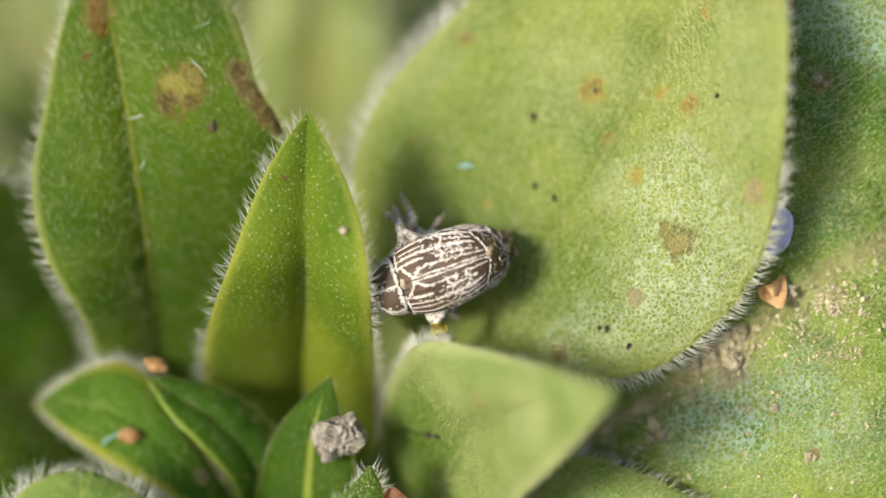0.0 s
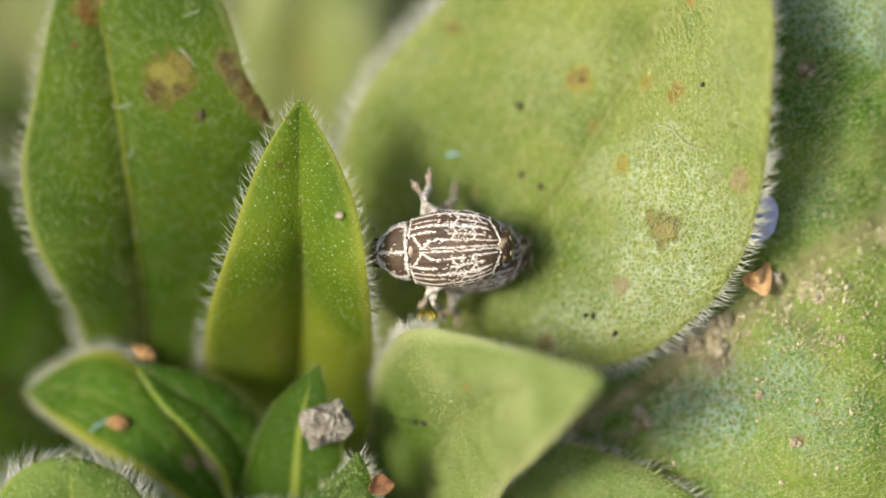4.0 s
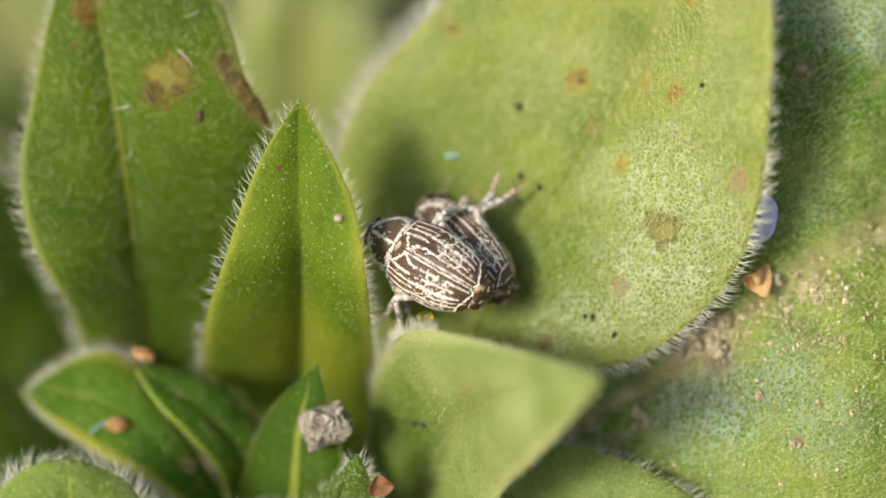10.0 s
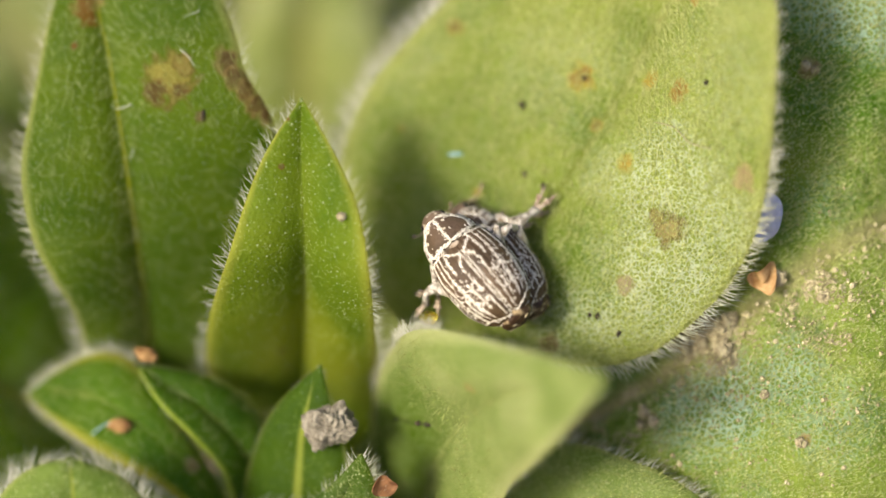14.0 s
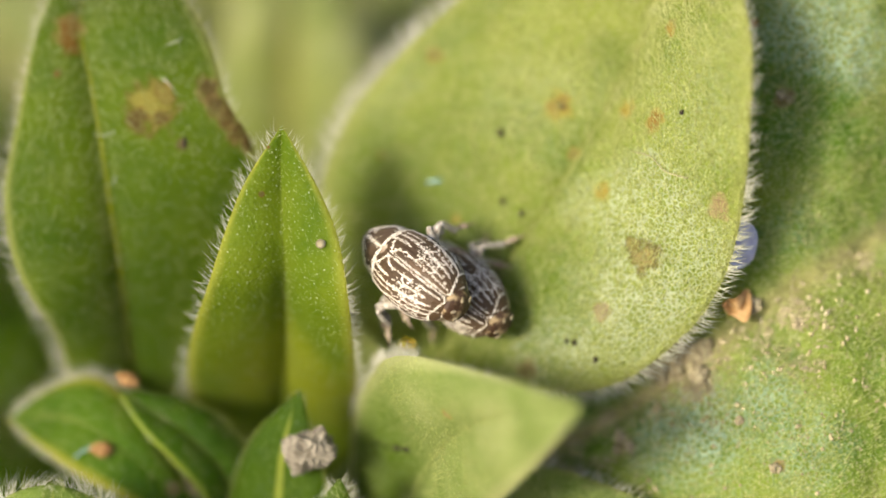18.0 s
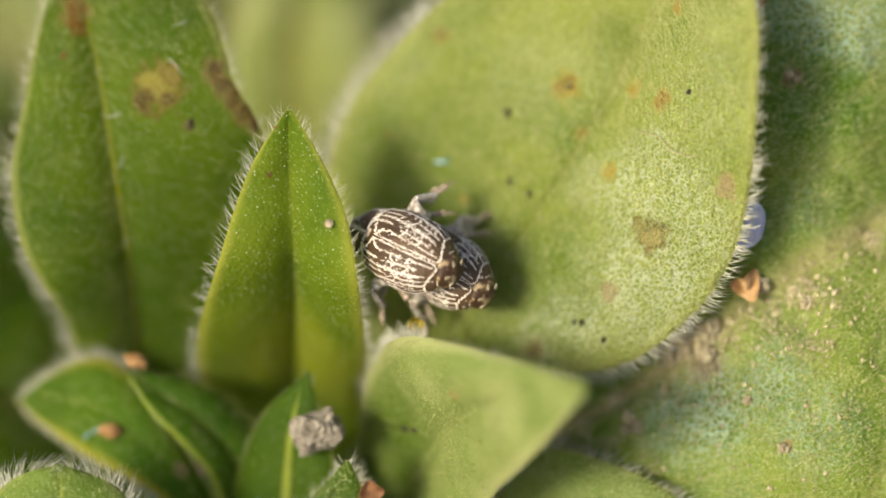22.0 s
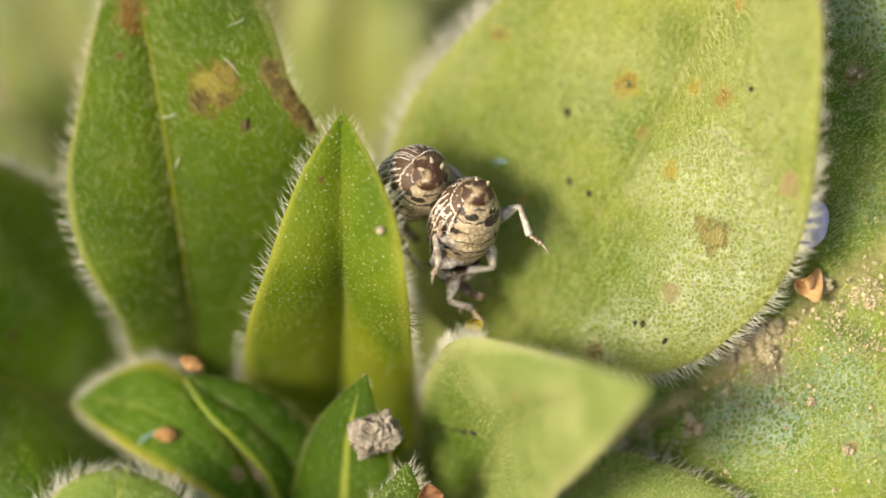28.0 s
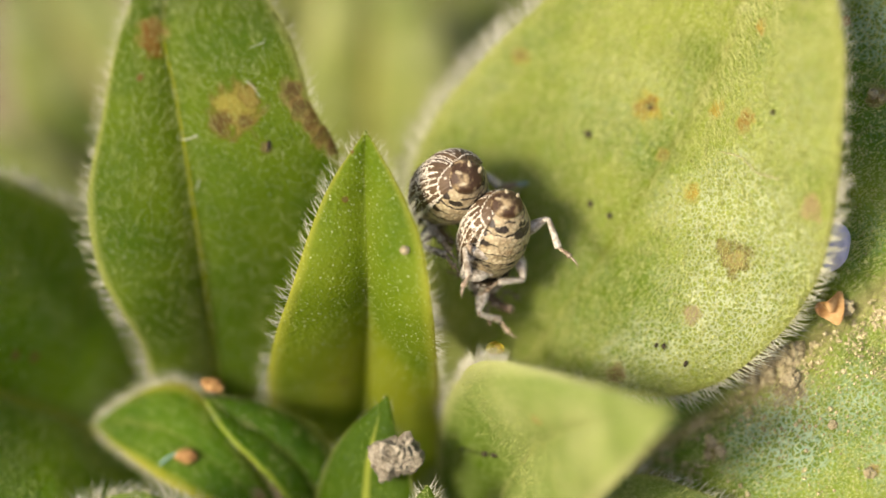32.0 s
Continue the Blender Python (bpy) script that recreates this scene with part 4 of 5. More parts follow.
RUMP = plain_material("rump", (0.045, 0.022, 0.009), (0.40, 0.31, 0.17), rough=0.5, scale=3.0, spread=(0.50, 0.66))
WHITE_SCALE = plain_material("white_scales", (0.50, 0.46, 0.36), (0.84, 0.81, 0.73), rough=0.6, scale=9.0, bump_depth=0.03)
EYE = plain_material("eye", (0.012, 0.010, 0.009), (0.03, 0.025, 0.02), rough=0.2, scale=12.0, spec=0.6)


def grid_faces(r, c, wrap=False):
    i, j = np.meshgrid(np.arange(r - 1), np.arange(c if wrap else c - 1), indexing="ij")
    i, j = i.ravel(), j.ravel()
    j2 = (j + 1) % c
    return np.stack([i * c + j, i * c + j2, (i + 1) * c + j2, (i + 1) * c + j], 1)


def shell_profile(a):
    """Relative girth of the wing cases from the shoulders (0) to the rear (1)."""
    a = np.asarray(a, float)
    front = 0.84 + 0.16 * np.sin(np.clip(a / 0.40, 0, 1) * math.pi / 2)
    back = np.sqrt(np.clip(1 - (np.clip(a - 0.40, 0, 1) / 0.603) ** 2.5, 0, 1))
    return np.where(a < 0.40, front, back)


def shell_at(a, b, side, lift=0.0):
    """Place on a wing case: a along it, b degrees down from the seam."""
    a, b = np.asarray(a, float), np.radians(np.asarray(b, float))
    g = shell_profile(a)
    # each case is rounded off at its own rear end, which leaves a small notch at the seam
    x = 0.80 - (2.80 - 0.10 * np.exp(-(np.degrees(b) / 9) ** 2)) * a
    flute = 0.014 * np.cos(np.degrees(b) / 9.5 * 2 * math.pi)
    drop = 0.13 * np.clip(0.24 - a, 0, 1) / 0.24
    y = (1.01 * g + flute + lift) * np.sin(b)
    z = (0.95 * g**0.85 + flute + lift - drop) * np.cos(b)
    seam = np.exp(-(np.degrees(b) / 2.5) ** 2) * 0.025
    return np.stack([x, side * (y + 0.004), z - seam], -1)


def wing_case(side):
    A, B = np.meshgrid(np.linspace(0, 1, 40), np.linspace(0, 94, 40), indexing="ij")
    outer = shell_at(A, B, side).reshape(-1, 3)
    inner = shell_at(A, B, side, -0.06).reshape(-1, 3)
    f = grid_faces(40, 40)
    n0 = 1600
    ring = np.concatenate([np.arange(40), np.arange(1, 40) * 40 + 39, 39 * 40 + np.arange(38, -1, -1), np.arange(38, 0, -1) * 40])
    nxt = np.roll(ring, -1)
    if side > 0:
        f, ring, nxt = f[:, ::-1], nxt, ring
    return np.vstack([outer, inner]), [f, f[:, ::-1] + n0, np.stack([ring, nxt, nxt + n0, ring + n0], 1)]


def shield_at(a, b, lift=0.0):
    """Place on the neck shield: a from its rear (0) to its front (1), b degrees to either side of the crest."""
    a, b = np.asarray(a, float), np.radians(np.asarray(b, float))
    wide = 0.76 - 0.40 * np.clip(a, 0, 1) ** 1.8 + 0.06 * np.sin(np.clip(a, 0, 1) * math.pi)
    high = 0.70 - 0.10 * a - 0.20 * a**2 + 0.08 * np.exp(-((a - 0.95) / 0.1) ** 2)
    x = 0.88 + 0.96 * a
    return np.stack([x, (wide + lift) * np.sin(b), (high + lift) * np.cos(b) - 0.06 - 0.10 * a], -1)


def ribbon(path, width, at, rng, ragged=0.5):
    """A line of small overlapping white scales along a path of (a, b) on a surface, each a low ridged lozenge."""
    p = glide([(x, y, 0) for x, y in path], max(14, len(path) * 12))[:, :2]
    c = at(p[:, 0], p[:, 1], 0.006)
    up = unit(at(p[:, 0], p[:, 1], 0.12) - c)
    t = unit(np.gradient(c, axis=0))
    run = np.concatenate([[0], np.cumsum(np.linalg.norm(np.diff(c, axis=0), axis=1))])
    k = max(2, int(run[-1] * width / 0.00046))
    d = np.sort(rng.random(k)) * run[-1]
    pick = lambda q: np.stack([np.interp(d, run, q[:, i]) for i in range(3)], 1)
    c, up, t = pick(c), unit(pick(up)), unit(pick(t))
    side = np.cross(t, up)
    fade = np.minimum(1, 0.35 + 4 * np.minimum(d, run[-1] - d) / max(run[-1], 1e-6))
    off = rng.normal(0, 0.28 + 0.2 * ragged, k).clip(-0.9, 0.9) * width * fade
    c = c + side * off[:, None]
    go = unit(t + side * rng.normal(0, 0.35 * ragged + 0.1, (k, 1)) + up * rng.uniform(0.0, 0.25, (k, 1)))
    wing = np.cross(go, up)
    ln = rng.uniform(0.036, 0.068, (k, 1)) / 2
    wd = rng.uniform(0.020, 0.036, (k, 1)) / 2
    v = np.stack([c - go * ln, c + wing * wd - up * 0.012, c + go * ln, c - wing * wd - up * 0.012, c + up * 0.012], 1).reshape(-1, 3)
    o = (np.arange(k) * 5)[:, None]
    return v, [np.concatenate([o + np.array([[i, (i + 1) % 4, 4]]) for i in range(4)])]


def shell_lines(side, rng):
    """White lines of one wing case: long streaks, slanting joins, a net over the middle and a line round the rear."""
    at = lambda a, b, lift=0.0: shell_at(a, b, side, lift)
    out = [ribbon([(0.13, 2.2), (0.35, 2.4), (0.6, 2.2), (0.955, 3.5)], 0.045, at, rng, 0.35)]
    # the slanting pair beside the scutellum
    out.append(ribbon([(0.15, 3), (0.24, 11), (0.34, 17)], 0.085, at, rng, 0.35))
    out.append(ribbon([(0.16, 4), (0.10, 17), (0.05, 26)], 0.07, at, rng, 0.4))
    for path, w in (([(0.34, 16), (0.45, 14), (0.60, 13)], 0.055), ([(0.66, 13), (0.80, 13), (0.93, 17)], 0.05),
                    ([(0.03, 27), (0.18, 29), (0.33, 28)], 0.06), ([(0.46, 26), (0.62, 25), (0.82, 25)], 0.06),
                    ([(0.02, 41), (0.25, 41), (0.47, 38), (0.70, 38), (0.88, 40)], 0.075),
                    ([(0.04, 54), (0.20, 54), (0.36, 51)], 0.055), ([(0.58, 51), (0.72, 51), (0.84, 54)], 0.05),
                    ([(0.02, 66), (0.22, 67), (0.42, 64), (0.66, 64), (0.85, 66)], 0.07),
                    ([(0.08, 79), (0.26, 80), (0.50, 77)], 0.05), ([(0.56, 78), (0.70, 78), (0.82, 80)], 0.05),
                    ([(0.02, 91), (0.3, 92), (0.6, 92), (0.84, 90)], 0.08)):
        k = rng.uniform(-1.6, 1.6)
        out.append(ribbon([(a + rng.uniform(-0.015, 0.015), b + k * rng.uniform(0.4, 1.3)) for a, b in path], w, at, rng, 0.45))
    for a0, b0, a1, b1 in ((0.46, 15, 0.52, 25), (0.53, 26, 0.47, 38), (0.48, 40, 0.56, 51), (0.57, 52, 0.50, 64), (0.46, 66, 0.54, 77), (0.68, 14, 0.73, 25),
                           (0.74, 26, 0.69, 38), (0.70, 40, 0.76, 52), (0.80, 53, 0.74, 65), (0.30, 41, 0.35, 52), (0.70, 66, 0.76, 78)):
        j = rng.uniform(-0.02, 0.02)
        out.append(ribbon([(a0 + j, b0), ((a0 + a1) / 2 + j + rng.uniform(-0.015, 0.015), (b0 + b1) / 2), (a1 + j, b1)], 0.055, at, rng, 0.5))
    out.append(ribbon([(0.955, 4), (0.955, 22), (0.92, 44), (0.86, 66), (0.83, 90)], 0.085, at, rng, 0.25))
    out.append(ribbon([(0.99, 8), (0.985, 32), (0.965, 58), (0.94, 90)], 0.05, at, rng, 0.3))
    out.append(ribbon([(0.012, 22), (0.02, 60), (0.02, 90)], 0.06, at, rng))
    # loose scales, thickest behind the middle
    for _ in range(150):
        a, b = rng.normal(0.60, 0.16), rng.uniform(10, 92)
        if 0.06 < a < 0.74:
            da = rng.uniform(0.010, 0.028)
            out.append(ribbon([(a, b), (a + da, b + rng.uniform(-2, 2))], rng.uniform(0.020, 0.042), at, rng))
    return joined(out)


def shield_lines(rng):
    out = [ribbon([(0.0, 0), (0.4, 1), (0.97, 0)], 0.10, shield_at, rng, 0.1)]
    for s in (-1, 1):
        out.append(ribbon([(0.015, 2 * s), (0.02, 28 * s), (0.04, 58 * s)], 0.11, shield_at, rng, 0.1))
        out.append(ribbon([(0.03, 56 * s), (0.30, 62 * s), (0.62, 58 * s), (0.86, 40 * s), (0.98, 16 * s)], 0.115, shield_at, rng, 0.15))
        out.append(ribbon([(0.06, 58 * s), (0.16, 76 * s), (0.22, 98 * s)], 0.08, shield_at, rng))
        out.append(ribbon([(0.45, 62 * s), (0.55, 80 * s), (0.60, 100 * s)], 0.07, shield_at, rng))
        out.append(ribbon([(0.97, 4 * s), (0.97, 40 * s), (0.92, 80 * s)], 0.06, shield_at, rng))
        for _ in range(16):
            a, b = rng.uniform(0.05, 0.95), rng.uniform(5, 105) * s
            out.append(ribbon([(a, b), (a + 0.03, b + rng.uniform(-3, 3))], 0.03, shield_at, rng))
        for _ in range(60):
            a, b = rng.uniform(0.05, 0.95), rng.uniform(70, 120) * s
            out.append(ribbon([(a, b), (a + 0.04, b + rng.uniform(-3, 3))], 0.045, shield_at, rng))
    return joined(out)


def belly():
    """Underside from the breast to the rear, with shallow segment rings."""
    a = np.linspace(0, 1, 44)
    b = np.radians(np.linspace(0, 360, 49)[:-1])
    A, B = np.meshgrid(a, b, indexing="ij")
    g = np.where(A < 0.46, np.sqrt(np.clip(1 - (np.abs(A - 0.46) / 0.545) ** 2.4, 0, 1)), np.clip(1 - (np.abs(A - 0.46) / 0.542) ** 2.1, 0, 1) ** 0.62)
    seg = 0.035 * np.abs(np.sin(A * math.pi * 6.5)) ** 0.6 * (A > 0.35)
    x = 0.95 - 3.08 * A
    y = (0.93 * g + seg) * np.sin(B)
    z = (np.where(np.cos(B) > 0, 0.66, 0.92) * g + seg) * np.cos(B) - 0.02
    v = np.stack([x, y, z], -1).reshape(-1, 3)
    return v, [grid_faces(44, 48, True)]


def leg(side, femur, tibia, foot, knee, ankle):
    """Verts of thigh, shin and foot, from the hip at the origin. side: +1 left, -1 right; lengths in mm, angles in degrees."""
    k = radians(knee)
    d1 = np.array([0.0, side * math.cos(k), math.sin(k)])
    p1 = d1 * femur
    n = 12
    s = np.linspace(0, 1, n)
    thigh = tube(np.outer(s, p1) + np.array([0, 0, 0.04]) * np.sin(s * math.pi)[:, None], 0.085 + 0.13 * np.sin(s**0.8 * math.pi) ** 1.3, 12, 0.8)
    k2 = radians(ankle)
    d2 = np.array([0.0, side * math.cos(k2), math.sin(k2)])
    p2 = p1 + d2 * tibia
    shin = tube(p1 + np.outer(s, p2 - p1) + np.outer(np.sin(s * math.pi), [0.0, 0.0, 0.05]), 0.085 + 0.05 * s, 10, 0.8)
    pieces = []
    at, go = p2, unit(d2 * 0.5 + np.array([0.0, side * 0.9, -0.2]))
    for ln, r0, r1 in ((0.22, 0.05, 0.10), (0.17, 0.06, 0.11), (0.16, 0.07, 0.15), (0.26, 0.035, 0.055)):
        q = np.linspace(0, 1, 7)
        pieces.append(tube(at + np.outer(q * ln * foot / 0.7, go), np.interp(q, [0, 0.75, 1], [r0, r1, r1 * 0.6]), 8, 0.6))
        at = at + go * ln * foot / 0.7 * 0.92
        go = unit(go + np.array([0.0, 0.0, -0.12]))
    for yaw in (-0.5, 0.5):
        q = np.linspace(0, 1, 5)
        pieces.append(tube(at + np.outer(q * 0.12, go) + np.outer(q, [yaw * 0.12, 0, 0]) + np.outer(q**2, [0, 0, -0.08]), 0.022 * (1.1 - q), 5))
    return thigh, shin, joined(pieces)


LEG_PLAN = (("front", 1.12, 0.48, 52, 0.82, 0.74), ("middle", 0.38, 0.62, 4, 0.86, 0.74), ("hind", -0.30, 0.60, -46, 1.0, 0.86))


SQUAT = np.array([0.90, 1.0, 1.0])       # the body is a little shorter than its plan
AHEAD = np.array([0.14, 0.0, 0.0])       # from the point that is moved to the plan's origin


def build_weevil(label, size, seed):
    rng = np.random.default_rng(seed)
    bug = tagged(new("weevil"), label, "weevil", group="wrestling weevils")
    sc = size * MM
    put = lambda name, geo, mat, parent=bug, lab="", at=None: part(name, mesh_from(name, (geo[0] + (AHEAD if at is None and parent.name.split(".")[0] != "leg" else 0)) * sc * SQUAT, geo[1], mat), parent, lab, None if at is None else tuple((np.array(at) + AHEAD) * sc * SQUAT))
    put("abdomen", belly(), BELLY, lab="cream and black banded underside")
    for s in (1, -1):
        case = put("wing_case", wing_case(s), SHELL, lab="brown wing case with broken white lines")
        put("scale_pattern", shell_lines(s, rng), WHITE_SCALE, case)
    A, B = np.meshgrid(np.linspace(0, 1, 26), np.linspace(-180, 180, 49)[:-1], indexing="ij")
    v = shield_at(A, B).reshape(-1, 3)
    ends = np.array([[0.88, 0, 0.0], [1.84, 0, -0.2]])
    j = np.arange(48)
    caps = np.vstack([np.stack([np.full(48, 1248), j, (j + 1) % 48], 1), np.stack([np.full(48, 1249), 25 * 48 + (j + 1) % 48, 25 * 48 + j], 1)])
    shield = put("neck_shield", (np.vstack([v, ends]), [grid_faces(26, 48, True), caps]), NECK, lab="dark neck shield with three white lines")
    put("scale_pattern", shield_lines(rng), WHITE_SCALE, shield)
    q = np.linspace(0, 1, 7)
    put("collar", tube(np.stack([0.62 + 0.30 * q, q * 0, q * 0 - 0.04], 1), 0.63 + 0.03 * np.sin(q * math.pi), 32), EYE, lab="black collar between shield and wing cases")
    sv, sf = lump(0.10, (0.9, 1.6, 0.5), 0.15, 9, 12)
    put("scutellum", (sv + np.array([0.72, 0, 0.70]), sf), FOOT, lab="pale plate at the base of the wing cases")
    hv, hf = lump(0.40, (1.0, 0.95, 0.95), 0.03, 3, 16)
    head = put("head", (hv + np.array([1.82, 0, -0.22]), hf), HEAD)
    put("snout", tube(glide([(1.90, 0, -0.30), (2.10, 0, -0.52), (2.14, 0, -0.92), (1.98, 0, -1.28)], 14), np.linspace(0.17, 0.12, 14), 12), HEAD, head, "curved dark snout")
    for s in (1, -1):
        ev, ef = lump(0.12, (1, 0.6, 1), 0.02, 5, 10)
        put("eye", (ev + np.array([1.95, 0.33 * s, -0.18]), ef), EYE, head)
        feeler = tube(glide([(2.10, 0.10 * s, -0.80), (2.05, 0.42 * s, -0.72), (2.12, 0.58 * s, -0.90), (2.30, 0.70 * s, -1.10)], 16), np.r_[np.full(12, 0.028), 0.04, 0.065, 0.06, 0.02], 7)
        put("antenna", feeler, FOOT, head)
    rv, rf = lump(0.50, (0.60, 1.0, 0.90), 0.06, 7, 24)
    rump = put("rump", (rv + np.array([-1.90, 0, -0.06]), rf), RUMP, lab="brown rump plate beyond the wing cases")
    for s in (1, -1):
        for y, z, turn in ((0.16, 0.16, 0.9), (0.27, -0.10, 0.3)):
            fv, ff = lump(0.10, (0.25, 1.7, 0.5), 0.2, 13, 10)
            c, w = math.cos(turn * s), math.sin(turn * s)
            fv = fv @ np.array([[1, 0, 0], [0, c, w], [0, -w, c]])
            put("scale_patch", (fv + np.array([-1.90 - 0.30 * math.sqrt(1 - (y / 0.5) ** 2 - (z / 0.45) ** 2) + 0.02, y * s, z - 0.06]), ff), CREAM, rump, "cream patch of scales")
    legs = []
    for name, x, y, yaw, femur, tibia in LEG_PLAN:
        for s in (1, -1):
            hip = put("leg", lump(0.12, (1, 1, 0.9), 0.05, 11, 10), LIMB, at=(x, y * s, -0.52), lab="grey scaly leg")
            hip.rotation_mode = "QUATERNION"
            thigh, shin, foot = leg(s, femur, tibia, 0.60, 26, -74)
            put("thigh", thigh, LIMB, hip)
            put("shin", shin, LIMB, hip)
            put("foot", foot, FOOT, hip, "brown clawed foot")
            legs.append((hip, s, yaw, (np.array([x, y * s, -0.52]) + AHEAD) * sc * SQUAT))
    return bug, legs


RIDER, RIDER_LEGS = build_weevil("brown weevil with white net-like lines, riding on its mate", 1.16, 21)
MATE, MATE_LEGS = build_weevil("brown weevil with white net-like lines, gripped from above", 1.12, 22)


def stance(u, v, w, heading, pitch, roll):
    """Pose of a weevil on the plant's axes: heading in the leaf plane, pitch towards the viewer's side, roll about its own length."""
    return FRAME @ pose(u * MM, v * MM, w * MM, 0, 0, heading) @ pose(0, 0, 0, 0, -pitch, 0) @ pose(0, 0, 0, roll, 0, 0)


# seconds, place of the body, heading, pitch, roll
RIDER_ROWS = [
    (0, -0.29, -0.74, 0.3, 199, -6, 0), (0.5, -0.17, -0.8, 0.3, 199, -6, 0), (1, 0.51, -0.39, 0.3, 203, -8, 0), (1.5, 0.16, -0.47, 0.4, 207, -8, 0), (2, 0.13, -0.67, 0.5, 211, -10, 5),
    (2.5, -0.22, -0.4, 0.6, 214, -15, 5), (3, -0.18, -0.01, 0.7, 217, -18, 0), (3.5, 0.14, -0.21, 0.6, 200, -15, 0), (5.5, 0.76, -0.76, 0.5, 157, -15, 0), (6, 0.45, -1.11, 0.6, 148, -22, 0),
    (6.5, 0.73, -0.99, 0.5, 149, -24, 0), (7, 0.94, -1.08, 0.4, 150, -24, 0), (7.5, 1.08, -0.9, 0.4, 155, -10, 0), (8, 0.6, -1.01, 0.4, 160, -10, 0), (8.5, 0.37, -0.98, 0.4, 153, -8, 0),
    (9, 0.25, -0.81, 0.4, 146, -8, 0), (9.5, -0.14, -0.74, 0.4, 146, -10, 0), (10, 0.01, -0.79, 0.5, 150, -18, 0), (10.5, 0.16, -0.57, 0.4, 148, -12, 0), (11, 1.19, -1.2, 0.3, 102, -5, 0),
    (11.5, 1.3, -1.38, 0.4, 149, -5, 0), (12, 0.95, -0.83, 0.4, 160, -12, 0), (12.5, 0.83, -1.31, 0.5, 112, -10, 0), (13, 0.82, -1.15, 0.4, 143, -12, 0), (13.5, 0.96, -0.89, 0.5, 113, -18, 0),
    (14, 1.36, -1.05, 0.5, 131, -15, 0), (14.5, 0.49, -0.23, 0.8, 133, -40, 0), (16.5, 1.11, -0.18, 0.7, 148, -25, 0), (17, -0.9, -0.6, 0.8, 160, -46, 0), (17.5, 0, -0.49, 0.7, 150, -33, 0),
    (18, 0.12, -0.26, 0.8, 142, -34, 0), (18.5, 0.12, -0.32, 0.7, 150, -30, 0), (19, -0.22, -0.38, 0.8, 153, -28, 0), (19.3, 1.67, -1.09, 0.5, 124, -10, 0), (19.6, 1.47, -1.13, 0.4, 131, -8, 0),
    (20, 1.9, -1.07, 0.4, 138, -8, 0), (20.5, 1.82, -1.32, 0.3, 149, -5, 0), (21, 1.28, -0.26, 0.5, 146, -22, 0), (21.5, -0.1, 0.17, 0.8, 152, -38, 0), (22, -0.42, -0.14, 0.8, 155, -38, 0),
    (22.5, 0.21, 0.84, 1, 125, -50, 0), (23, 1.15, 0.05, 0.8, 150, -32, 0), (23.5, 0.06, 1, 1, 125, -48, 10), (23.75, 0.46, 0.94, 1.1, 165, -35, 40), (24, 0.89, 0.84, 1.2, 199, -5, 78),
    (24.5, 0.04, 1.54, 0.7, 208, -42, 78), (25, -0.64, 1.71, -0.3, 218, -52, 85), (25.5, -0.98, 1.69, -0.6, 216, -66, 85), (27.5, -1.84, 2, -0.8, 215, -66, 85), (28, -2.12, 1.83, -0.8, 215, -66, 85),
    (28.5, -2.11, 1.78, -0.8, 215, -66, 85), (29, -2.04, 1.91, -0.8, 215, -66, 85), (29.5, -2.1, 2, -0.8, 215, -66, 85), (30, -1.94, 2.04, -0.8, 215, -66, 85), (30.5, -1.79, 2.11, -0.8, 215, -66, 85),
    (31, -1.76, 2.09, -0.8, 215, -66, 85), (31.5, -1.75, 2.08, -0.8, 215, -66, 85), (32, -1.62, 2.4, -0.8, 215, -66, 85),
]
